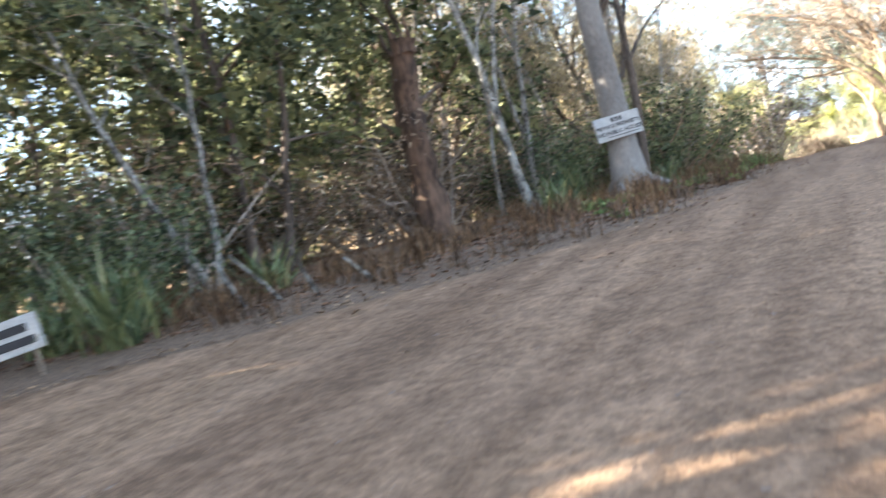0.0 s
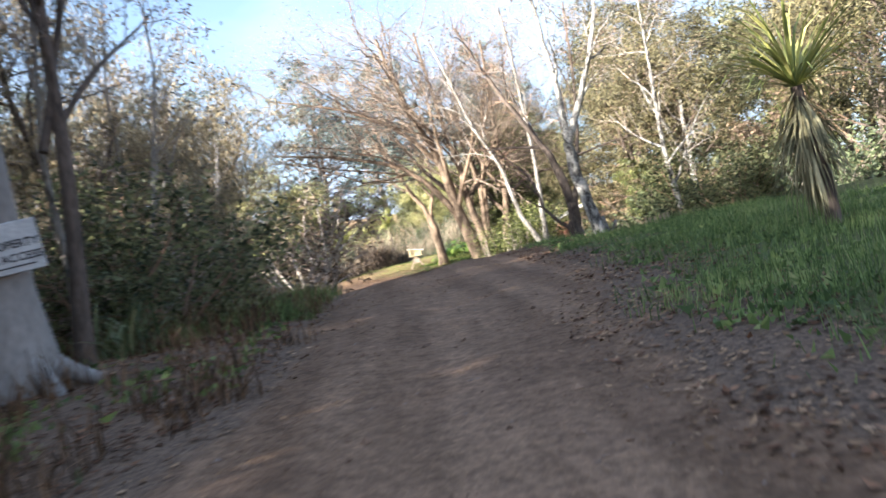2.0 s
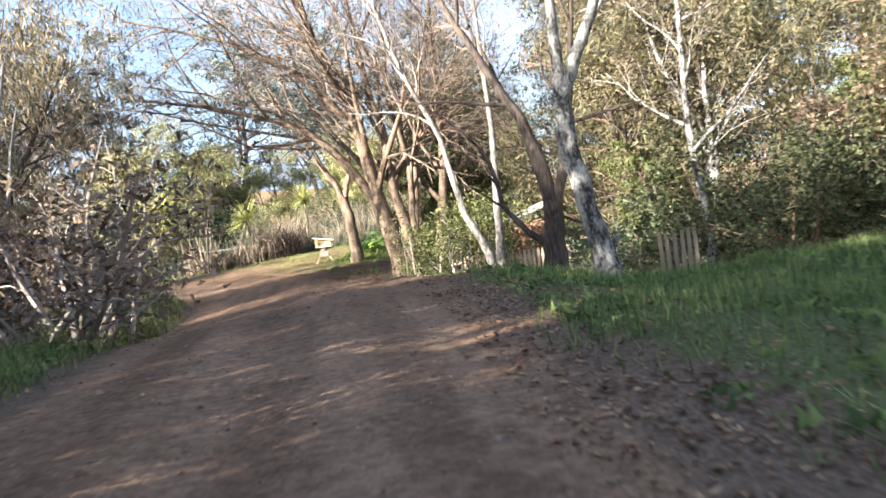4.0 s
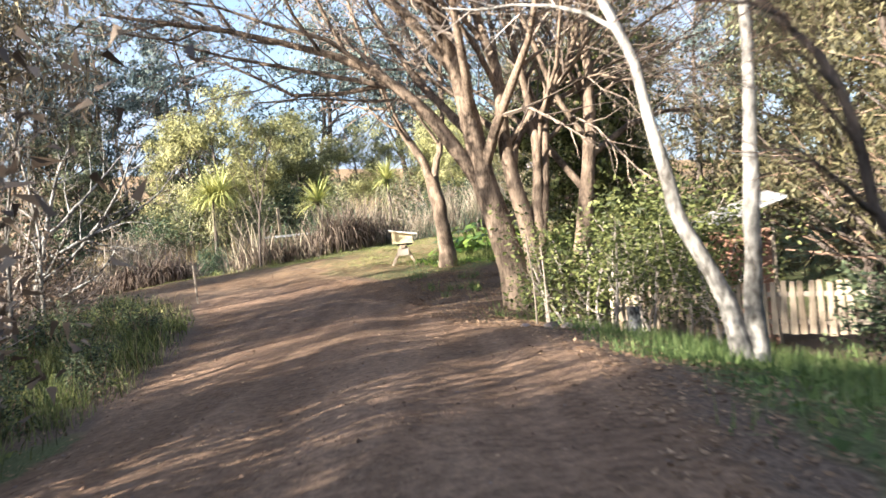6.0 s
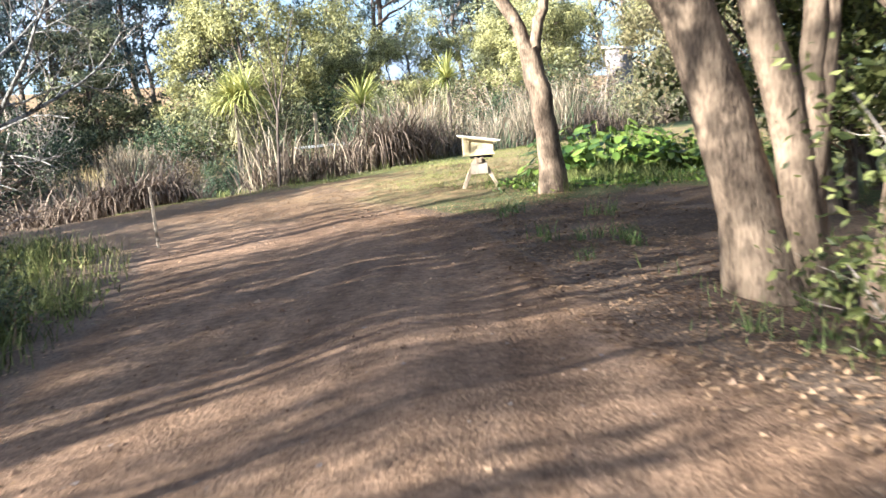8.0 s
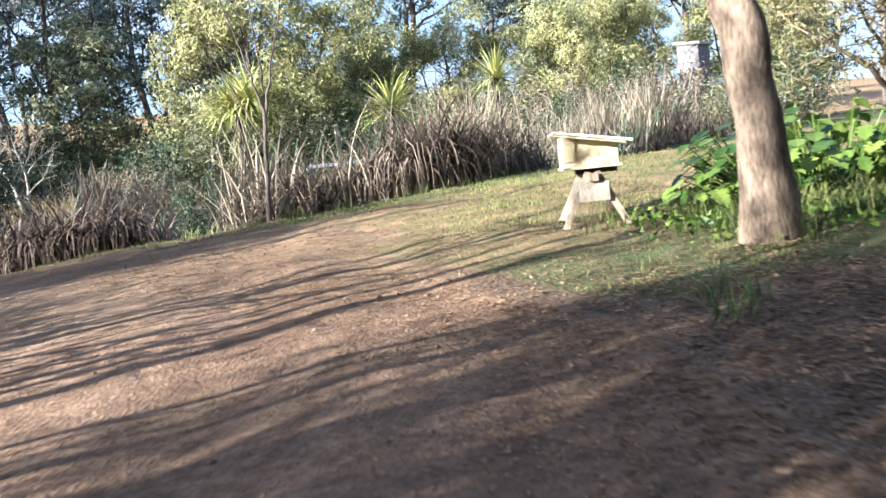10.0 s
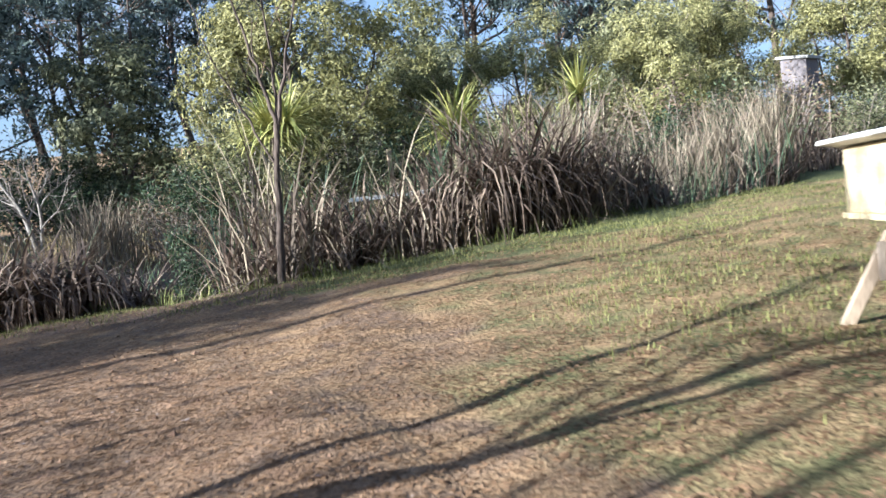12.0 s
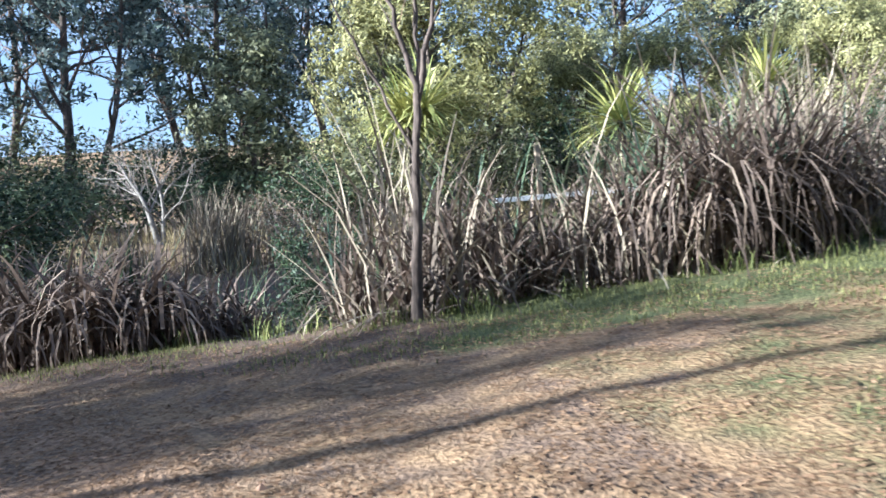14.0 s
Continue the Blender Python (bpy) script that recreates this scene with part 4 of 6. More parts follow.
tree("white_tree", 56, spot(21.5, 28.0), "slender pale tree with bare side branches", "tree", [((0, 0), (-0.04, 0.0, 1), 7.5, 0.10)], BARK_LICHEN, TWIG_GREY, LEAF_BROWN, (9, 2.2, 0.9), (5, 1.2, 0.7), 8, 0.08, 0.2, start=0.2, twigs=4, twig_len=0.5, wander=0.03)
tree("multi_stem_tree", 57, spot(20.34, 37.6), "large multi-stemmed tree with sunlit furrowed brown bark", "tree",
     [([(-0.1, 0.07, -0.25), (-0.26, 0.2, 0.85), (-0.42, 0.33, 1.8), (-0.6, 0.4, 2.8), (-0.8, 0.48, 4.1), (-1.05, 0.6, 5.0), (-1.7, 0.9, 7.2), (-2.1, 1.1, 9.3)], 0.285, 0.05),
      ([(0.1, -0.07, -0.2), (0.1, -0.06, 0.4), (0.03, -0.02, 1.2), (-0.1, 0.06, 2.1), (-0.21, 0.13, 3.1), (-0.26, 0.14, 4.2), (-0.45, 0.25, 5.0), (-0.7, 0.3, 7.2), (-0.9, 0.3, 9.2)], 0.19, 0.04),
      ([(0.14, -0.06, 0.3), (0.17, -0.1, 1.2), (0.19, -0.11, 1.9), (0.24, -0.15, 3.05), (0.13, -0.08, 4.05), (0.0, 0.0, 5.0), (0.2, 0.2, 8.5)], 0.13, 0.03),
      ([(0.16, -0.1, 0.9), (0.35, -0.21, 2.5), (0.48, -0.29, 3.6), (0.92, -0.55, 4.5), (1.7, -0.8, 6.8)], 0.085, 0.02),
      ([(0.62, -0.37, -0.2), (0.75, -0.45, 0.9), (0.93, -0.56, 2.1), (1.08, -0.65, 3.6), (1.09, -0.65, 4.7), (1.3, -0.6, 8.5)], 0.175, 0.04),
      ([(-0.38, 0.32, 1.5), (-0.73, 0.5, 2.55), (-1.29, 0.77, 3.5), (-1.87, 1.12, 4.2), (-2.5, 1.5, 4.65), (-4.4, 2.65, 5.4), (-6.2, 3.3, 5.8)], 0.155, 0.025),
      ([(-0.8, 0.48, 4.1), (-1.8, 1.0, 5.6), (-3.5, 1.9, 6.9), (-6.0, 3.0, 7.8)], 0.11, 0.02)],
     BARK_BROWN, TWIG_GOLD, LEAF_BROWN, (11, 4.2, 0.75), (9, 2.3, 0.7), 2, 0.07, 0.2, start=0.36, twigs=13, twig_len=1.1, sides=16, flare=0.4, rise=0.0, sub_rise=-0.04)
tree("forked_tree", 58, spot(22.38, 44.95), "forked brown tree beside the hive box", "tree",
     [([(0, 0, -0.25), (-0.06, 0.03, 0.8), (-0.11, 0.055, 1.5), (-0.22, 0.12, 2.4)], 0.20, 0.165), ([(-0.2, 0.11, 2.1), (-0.36, 0.17, 2.65), (-0.8, 0.4, 3.6), (-1.32, 0.63, 5.2), (-1.8, 0.9, 7.2)], 0.14, 0.03), ([(-0.19, 0.11, 2.1), (-0.11, 0.05, 2.6), (0.1, -0.05, 3.4), (0.2, -0.05, 5.0), (0.3, 0, 7.2)], 0.115, 0.03)],
     BARK_BROWN, TWIG_BROWN, LEAF_GUM, (7, 2.8, 0.7), (5, 1.4, 0.7), 18, 0.11, 0.25, rise=0.0, start=0.4, sides=14, bare=(0,))

# left of the drive: a drooping tree with dead lower branches
cas = tree("drooping_tree", 61, spot(9.3, 40.4, 0, 0.95), "grey-brown drooping fine-leaved tree with dead lower branches", "tree", [((0, 0), (0.05, 0, 1), 9, 0.17), ((0.3, -0.2), (0.25, -0.1, 1), 8, 0.13)], BARK_DARK, TWIG_GREY, LEAF_FEATHER, (14, 3.0, 1.0), (7, 1.7, 0.8), 26, 0.24, 0.2, 0.16, 0.9, corners=3, start=0.3, twigs=3, twig_len=0.7, sub_rise=-0.08, group="drooping trees")
copy_thing(cas, spot(6.4, 38.4, 130, 0.95))
copy_thing(cas, spot(4.5, 53.6, 250, 0.62))
# added beside the turning place to lay a band of shade before the reeds
copy_thing(cas, spot(10.6, 53.4, 310, 0.56))
for k, (x, y, sc) in enumerate([(0.5, 25.0, 0.9), (-1.5, 33.0, 1.1), (5.5, 24.6, 0.78), (7.6, 27.0, 0.5)]):
    copy_thing(cas, spot(x, y, 75 * k + 60, sc))
tree("dead_tree", 66, spot(12.7, 46.9), "dead tree with long bare bleached branches over the verge", "tree", [((0, 0), (0.15, -0.05, 1), 4.5, 0.11), ((0.15, 0.0, 1.0), (0.9, 0.25, 0.5), 4.2, 0.06), ((0.2, 0, 1.5), (0.9, -0.15, 0.3), 4.0, 0.05), ((0.25, 0, 2.0), (0.8, 0.45, 0.5), 3.8, 0.05), ((0.1, 0, 0.6), (0.75, -0.5, 0.3), 3.2, 0.045)], BARK_LICHEN, TWIG_GREY, LEAF_BROWN, (7, 2.6, 0.9), (5, 1.5, 0.7), 0, start=0.25, twigs=3, twig_len=0.4, sub_rise=-0.03, wander=0.1)
drybush = shrub("dead_bush", 62, spot(11.2, 39.6), "tangle of grey dead twigs by the verge", 1.7, LEAF_BROWN, TWIG_GREY, 20, 10, 0.07, 0.15, group="dead bushes", upright=0.3)
for k, (x, y, s) in enumerate([(9.4, 37.2, 0.8), (9.2, 41.0, 1.1), (12.0, 43.6, 0.8), (8.0, 34.2, 0.9), (13.2, 46.4, 0.8), (12.2, 50.6, 0.8), (13.4, 49, 0.7)]):
    copy_thing(drybush, spot(x, y, 60 * k, s))

for k, (x, y, s) in enumerate([(10.1, 28.7, 1.35), (9.0, 30.6, 1.5), (9.6, 33.0, 1.3)]):
    copy_thing(brush, spot(x, y, 110 * k, s))

# behind the garden
yellow = tree("golden_wattle", 63, spot(23.4, 40.2), "rounded tree with bright yellow-green leaves", "tree", [((0, 0), (0, 0, 1), 5.5, 0.12), ((0.2, 0), (0.3, 0.1, 1), 4.6, 0.09)], BARK_DARK, TWIG_BROWN, LEAF_YELLOW, (9, 2.6, 0.9), (6, 1.3, 0.8), 95, 0.12, 0.25, start=0.1, core=10, corners=3, tuft=(0.42, 130, 0.12), group="garden trees")
fill = tree("garden_tree", 64, spot(27.5, 36.5), "spreading olive-beige garden tree", "tree", [((0, 0), (0, 0, 1), 8, 0.15), ((0.2, 0), (-0.3, 0.1, 1), 7, 0.12)], BARK_DARK, TWIG_BROWN, LEAF_OLIVE, (10, 3.2, 0.9), (6, 1.6, 0.8), 110, 0.115, 0.24, narrow=0.6, start=0.08, core=22, corners=3, tuft=(0.8, 140, 0.19, 0.23), group="garden trees")
fill_green = tree("green_tree", 65, spot(18, 90), "dense dark green tree beyond the pond", "tree", [((0, 0), (0, 0, 1), 8, 0.15), ((0.2, 0), (-0.3, 0.1, 1), 7, 0.12)], BARK_DARK, TWIG_BROWN, LEAF_FAR, (10, 3.2, 0.9), (6, 1.6, 0.8), 72, 0.20, 0.22, narrow=0.6, start=0.08, core=14, corners=3, tuft=(0.9, 112, 0.23), group="far green trees")
for k, (x, y, s) in enumerate([(25.5, 31.5, 0.9), (30, 28, 1.1), (24.5, 23.5, 0.9), (21, 19, 0.8), (32, 41, 1.2), (31, 52, 0.9), (35, 33, 1.2), (28, 45.5, 0.8), (24.6, 33.2, 0.8)]):
    copy_thing(fill, spot(x, y, 90 * k + 20, s))
for k, (x, y, s) in enumerate([(26.0, 27.0, 0.8), (25.2, 41.2, 0.7), (23.4, 31.0, 0.5)]):
    copy_thing(yellow, spot(x, y, 70 * k, s))
for k, (x, y, s) in enumerate([(28, 23, 1.1), (23, 15.5, 0.9), (24.5, 26, 0.8)]):
    copy_thing(russet, spot(x, y, 60 * k, s))
copy_thing(lichen, spot(24, 30.5, 200, 1.0))

# ---- beyond the pond ----
cabbage_tree("cabbage_tree", 71, spot(22.2, 71.5), "cabbage tree with several yellow-green leaf heads", 3.2, 1.7, 160, 3, 150, 0.09, 1.2)
cabbage_tree("cabbage_tree", 72, spot(26.4, 67.0), "young cabbage tree with spiky green leaves", 2.3, 1.5, 30, 1, 220)
cabbage_tree("cabbage_tree", 73, spot(31.0, 69.3), "young cabbage tree with spiky yellow-green leaves", 2.9, 1.4, 40, 1, 220)
cabbage_tree("cabbage_tree", 74, spot(45.5, 72.5), "small cabbage tree near the hut", 1.6, 1.3, 30, 1, 120)
willow = tree("willow_tree", 75, spot(24.0, 76.5), "rounded pale yellow-green willow tree", "tree", [((0, 0), (0, 0, 1), 8.0, 0.16), ((0.3, 0), (0.3, 0.1, 1), 7.0, 0.13), ((-0.3, 0), (-0.3, -0.1, 1), 7.0, 0.13)], BARK_DARK, TWIG_GREY, LEAF_PALE, (9, 3.0, 0.9), (6, 1.5, 0.8), 150, 0.12, 0.22, start=0.08, core=14, corners=3, tuft=(0.85, 205, 0.17, 0.40), group="pondside trees")
for k, (x, y, s) in enumerate([(32.5, 77.0, 0.7), (38.0, 75.5, 0.7), (28.6, 80, 0.65), (43, 82, 0.9), (52, 82, 1.0)]):
    copy_thing(willow, spot(x, y, 80 * k, s))
gum = tree("gum_tree", 76, spot(15.5, 98), "tall dark blue-green gum tree beyond the pond", "tree", [((0, 0), (0.03, 0, 1), 17, 0.28), ((0.5, 0.2), (0.2, 0.1, 1), 15, 0.2)], BARK_DARK, TWIG_BROWN, LEAF_GUM, (12, 2.6, 0.9), (6, 1.4, 0.8), 46, 0.28, 0.30, 0.45, start=0.28, core=10, corners=3, tuft=(0.85, 58, 0.34, 0.42), group="far gums")
for k, (x, y, s) in enumerate([(9, 92, 1.0), (22, 104, 1.1), (30, 108, 1.1), (3, 92, 0.9), (40, 108, 1.2), (-5, 95, 1.1), (50, 104, 1.1), (13, 108, 1.2), (60, 98, 1.1), (-14, 84, 1.1), (1, 110, 1.2), (72, 92, 1.2), (54, 118, 1.3), (-26, 92, 1.2)]):
    copy_thing(gum, spot(x, y, 61 * k, s))
for k, (x, y, s) in enumerate([(34, 92, 0.9), (25, 90, 0.9), (45, 92, 1.0), (-16, 92, 0.9), (58, 86, 1.1), (-24, 66, 1.0), (44, 52, 1.0), (42, 43, 1.1), (-8, 52, 0.9)]):
    copy_thing(fill_green, spot(x, y, 61 * k, s))
thicket = shrub("pondside_bush", 81, spot(20.0, 75.5), "olive-green thicket bush beyond the pond", 2.6, LEAF_DEEP, TWIG_GREY, 18, 38, 0.14, 0.25, group="pondside bushes", corners=3)
thicket2 = shrub("pondside_bush", 82, spot(29.0, 73.5), "pale grey-green thicket bush beyond the pond", 2.8, LEAF_FAR, TWIG_GREY, 18, 38, 0.14, 0.25, group="pondside bushes", corners=3)
for k, (x, y, s) in enumerate([(6.5, 72.0, 0.8), (25.0, 75.0, 1.0), (27.4, 76.5, 1.2), (34, 74.5, 1.1), (36.5, 70.5, 1.0), (39.5, 73.5, 1.1), (33, 67.5, 0.8), (21.5, 75.5, 1.3), (9.5, 82, 1.1), (10.0, 86, 0.9), (1.5, 74, 1.2), (41.5, 69, 0.8), (48, 74, 1.1), (38, 66, 0.7), (1, 64, 1.2), (8, 68, 1.0), (12.5, 90, 1.7), (17, 92, 1.6), (21, 94, 1.7), (8, 94, 1.8), (25.5, 97, 1.7), (3, 97, 1.8), (30, 98, 1.7), (35, 98, 1.8), (15, 87, 1.2)]):
    copy_thing((thicket, thicket2)[k % 2], spot(x, y, 53 * k, s))
pale = tree("bare_pond_tree", 77, spot(14.6, 80), "small pale bare tree beyond the pond", "tree", [((0, 0), (-0.12, 0, 1), 3.6, 0.11), ((0.1, 0), (0.15, 0, 1), 3.4, 0.09)], BARK_WHITE, TWIG_GREY, LEAF_BROWN, (10, 4.4, 0.7), (6, 2.4, 0.7), 0, start=0.25, twigs=4, twig_len=0.5)
thin = tree("thin_sapling", 78, spot(20.2, 55.25), "thin bare sapling at the edge of the reeds", "tree", [([(0, 0, -0.2), (0.05, 0, 0.7), (0.09, -0.01, 1.3), (0.14, -0.02, 1.9)], 0.043, 0.032), ([(0.14, -0.02, 1.85), (0.0, 0.02, 2.5), (-0.2, 0.1, 3.3), (-0.5, 0.2, 4.4)], 0.026, 0.006), ([(0.14, -0.02, 1.85), (0.3, 0.0, 2.5), (0.5, 0.05, 3.3), (0.9, 0.2, 4.6)], 0.026, 0.006), ([(0.13, -0.02, 1.7), (0.18, 0.05, 2.6), (0.12, 0.1, 3.6), (0.2, 0.2, 4.8)], 0.02, 0.005), ([(0.1, -0.01, 1.4), (-0.2, 0.0, 2.0), (-0.55, 0.05, 2.8), (-0.8, 0.1, 3.8)], 0.016, 0.004)], BARK_DARK, TWIG_BROWN, LEAF_YELLOW, (5, 1.6, 0.4), (3, 1.0, 0.5), 0, start=0.2, sides=8, sub_rise=0.1, rise=0.02, bare=(0,))
bush = shrub("pond_bush", 79, spot(19.65, 60.0, 0, 0.5, 0.05, 0.8), "dense dark green bush in the reeds", 2.5, LEAF_DEEP, BARK_DARK, 14, 150, 0.085, 0.15, narrow=0.6, upright=1.2, base=0.22, corners=3)
copy_thing(bush, spot(21.4, 62.8, 60, 0.8))
side = shrub("leafy_bush", 80, spot(11.9, 63.9), "tall dark green bush beside the pond", 4.2, LEAF_MID, TWIG_BROWN, 26, 170, 0.10, 0.26, narrow=0.6, corners=3)
copy_thing(side, spot(8.6, 65.4, 70, 1.1))
for k, (x, y, s) in enumerate([(13.5, 68, 0.7), (11.5, 69.5, 0.9), (19.3, 70, 0.8), (33.0, 67.8, 1.2), (38.5, 70.5, 1.3)]):
    copy_thing(brush, spot(x, y, 70 * k, s))


# ---- reeds, grass and litter ----
def scatter(rng, n, x0, x1, y0, y1, keep):
    p = np.stack([rng.uniform(x0, x1, n), rng.uniform(y0, y1, n)], 1)
    k = keep(p[:, 0], p[:, 1])
    p = p[rng.random(n) < k]
    s = inside_drive(p[:, 0], p[:, 1])
    z = np.where(s > 0, np.maximum(drive_z(p[:, 0], p[:, 1]), ground_z(p[:, 0], p[:, 1])), ground_z(p[:, 0], p[:, 1]))
    return np.column_stack([p, z])


def stuff(name, data, mat, label, category):
    return tagged(new(name, mesh_of(name, *data, mat)), label, category, kind="stuff")


rng = np.random.default_rng(91)
reed_keep = lambda x, y: ((y > bank_y(x) + 0.15 * np.sin(x * 3)) & (y < bank_y(x) + 5.5) & ~((x > 17.6) & (x < 19.6) & (y < 60))).astype(float) * np.clip(1.2 - (y - bank_y(x)) / 6, 0.2, 1)
stuff("dead_reeds", blades(rng, scatter(rng, 25000, 12, 44, 55, 74, lambda x, y: reed_keep(x, y) * (0.12 + 0.88 * smooth01((x - 18.6) / 1.2))), "tall", 0.034, 0.9, 0.36, 0.5, 4, 0.55), REED, "dry purple-brown standing and broken reeds round the pond", "reeds")
stuff("fallen_reeds", blades(rng, scatter(rng, 15000, 12, 34, 55, 64, reed_keep), 1.0, 0.034, 0.9, 1.0, 0.4, 4, 0.3), REED, "fallen tangled dry reeds along the bank", "reeds")
stuff("fallen_reeds", blades(rng, scatter(rng, 7500, 15, 32, 55, 61, lambda x, y: reed_keep(x, y) * smooth01((bank_y(x) + 1.6 - y) / 0.8)), 1.15, 0.029, 0.7, 0.75, 0.45, 4, 0.5), REED_STRAW, "bleached broken reed stems leaning out over the bank", "reeds")
tall_keep = lambda x, y: reed_keep(x, y) * np.maximum(np.exp(-((x - 20.3) / 0.7) ** 2), np.maximum(np.exp(-((x - 26.5) / 1.0) ** 2), 0.13 * (x > 19)))
stuff("tall_reeds", blades(rng, scatter(rng, 6000, 13, 36, 55, 66, tall_keep), 1.9, 0.034, 0.6, 0.16, 0.4, 4, 0.3), REED_STRAW, "tall straw-coloured reed stems above the rest", "reeds")
stuff("green_reeds", blades(rng, scatter(rng, 7500, 15, 34, 56, 66, lambda x, y: reed_keep(x, y) * (0.25 + 0.75 * (np.sin(x * 1.1 + 1) > 0.3))), 1.5, 0.032, 0.6, 0.18, 0.3, 4, 0.2), REED_GREEN, "green reed blades among the dry ones", "reeds")

middle = lambda y: np.interp(y, LAND[:, 0], LAND[:, 1])
rng = np.random.default_rng(92)
right_turf = lambda x, y: ((inside_drive(x, y) < -0.1) & (x > middle(y)) & (y > 9.5)) * smooth01((-inside_drive(x, y) - 0.15 - 0.1 * smooth01((22 - y) / 5) - 0.8 * waves(x * 0.8, y * 0.8)) / 1.1) * (1 - 0.85 * smooth01((y - 33) / 2) * smooth01((44 - y) / 2)) * np.where((y > 27) & (y < 38) & (x > 20.2), 0.05, 1) * (0.35 + 0.65 * (waves(x * 0.7, y * 0.7) > -0.15))
stuff("roadside_grass", blades(rng, scatter(rng, 260000, 6, 20, 9.5, 40, lambda x, y: right_turf(x, y) * (inside_drive(x, y) > -5)), 0.11, 0.010, 0.9, 0.8, 0.8, 1), GRASS, "green grass on the roadside bank", "grass")
lawn = lambda x, y: np.maximum((inside_drive(x, y) < -0.2) * smooth01((x - 20.3 - 0.2 * (y - 46) - 1.6 * waves(x * 0.8, y * 0.8)) / 1.6) * smooth01((y - 44 - 0.5 * waves(x * 1.3, y)) / 1.2), smooth01((2.3 - bank_y(x) + y + 0.7 * waves(x, y)) / 0.9)) * (y < bank_y(x) + 0.4) * (0.3 + 0.7 * (waves(x * 0.8 + 2, y * 0.8) > -0.1))
stuff("lawn_grass", blades(rng, scatter(rng, 170000, 14, 29, 43, 61, lawn), 0.04, 0.009, 0.5, 0.9, 0.5, 1), GRASS_LAWN, "short lawn grass strewn with leaves by the pond", "grass")
verge = lambda x, y: ((inside_drive(x, y) < -0.15) & (inside_drive(x, y) > -4.5) & (x < middle(y))).astype(float) * smooth01((y - 17.5) / 2.5)
stuff("verge_grass", blades(rng, scatter(rng, 46000, 2, 17, 10, 49, lambda x, y: verge(x, y) * (0.25 + 0.75 * (waves(x * 1.6, y * 1.6) > 0.0))), 0.26, 0.010, 1.1, 0.5, 0.7), GRASS_VERGE, "long green grass on the verge", "grass")
stuff("dry_grass", blades(rng, scatter(rng, 14000, 0, 17, 12, 49, lambda x, y: verge(x, y) * (waves(x, y) > 0.05)), 0.42, 0.008, 0.8, 0.35, 0.5), GRASS_DRY, "dry straw-coloured grass on the verge", "grass")

rng = np.random.default_rng(93)
edge = lambda x, y: ((inside_drive(x, y) < 0.5) & (inside_drive(x, y) > -3.5)).astype(float) * (0.3 + 0.7 * (waves(x * 0.6, y * 0.6 + 3) > -0.1))
stuff("leaf_litter", flat_leaves(rng, scatter(rng, 40000, -6, 23, 6, 46, edge) + np.array([[0, 0, 0.006]]), 0.045), LITTER, "fallen brown leaves along the drive", "leaf litter")
dirt_far = lambda x, y: ((inside_drive(x, y) > -5) & (y < bank_y(x) - 0.6)).astype(float) * smooth01((x - 18.2 + 0.35 * np.maximum(y - 46, 0)) / 1.5)
stuff("leaf_litter", flat_leaves(rng, scatter(rng, 150000, 15, 25, 40, 56, dirt_far) + np.array([[0, 0, 0.004]]), 0.031, corners=3, tilt=0.09), LITTER_TAN, "small fallen leaves scattered over the turning place", "leaf litter")
rim = lambda x, y: np.exp(-((inside_drive(x, y) + 0.12) / 0.13) ** 2) * (x < middle(y)) * (0.35 + 0.65 * (waves(x * 1.7, y * 1.7) > -0.2))
stuff("leaf_litter", flat_leaves(rng, scatter(rng, 40000, -8, 8, 5, 20, rim) + np.array([[0, 0, 0.012]]), 0.05), LITTER, "pale leaves and crumbs drifted along the edge of the drive", "leaf litter")
wood = lambda x, y: ((inside_drive(x, y) < -0.3) & (x < middle(y))).astype(float)
stuff("leaf_litter", flat_leaves(rng, scatter(rng, 42000, -9, 8, 8, 22, wood) + np.array([[0, 0, 0.008]]), 0.06), LITTER_RED, "reddish fallen leaves under the trees", "leaf litter")
bank_side = lambda x, y: ((inside_drive(x, y) < 0.35) & (inside_drive(x, y) > -1.6) & (x > middle(y))).astype(float) * (0.2 + 0.8 * (waves(x * 0.9 + 1, y * 0.9) > -0.05))
stuff("leaf_litter", flat_leaves(rng, scatter(rng, 22000, 5, 16, 8, 25, bank_side) + np.array([[0, 0, 0.012]]), 0.055), LITTER_RED, "brown leaves fallen along the grassy bank", "leaf litter")
stuff("small_stones", flat_leaves(rng, scatter(rng, 5000, -5, 20, 2, 52, lambda x, y: (inside_drive(x, y) > 0.1).astype(float)) + np.array([[0, 0, 0.003]]), 0.028, 0.9, 0.6), STONE, "small pale stones on the dirt", "stones")

# ---- signboard ----
board_m = pose(3.39, 15.42, 2.85, 90, 0, 6) @ pose(0, 0, 0, 0, 0, 5)
sign = empty("sign_board", board_m, "white wooden signboard with hand-painted black capitals on the gum tree", "sign")
face = part("board", board((0.80, 0.40, 0.02), Matrix(), 0.006), PAINT_SIGN, sign)


def letters(text, size, m, parent, mat, name="lettering"):
    """Raised flat letters of the built-in font, as a mesh."""
    cu = bpy.data.curves.new(name, "FONT")
    cu.body, cu.size, cu.align_x, cu.align_y, cu.extrude, cu.offset = text, size, "CENTER", "CENTER", 0.002, 0.002
    tmp = bpy.data.objects.new(name, cu)
    me = bpy.data.meshes.new_from_object(tmp)
    bpy.data.objects.remove(tmp)
    me.materials.append(mat) if not me.materials else None
    ob = child(name, me, parent)
    ob.matrix_basis = m
    return ob


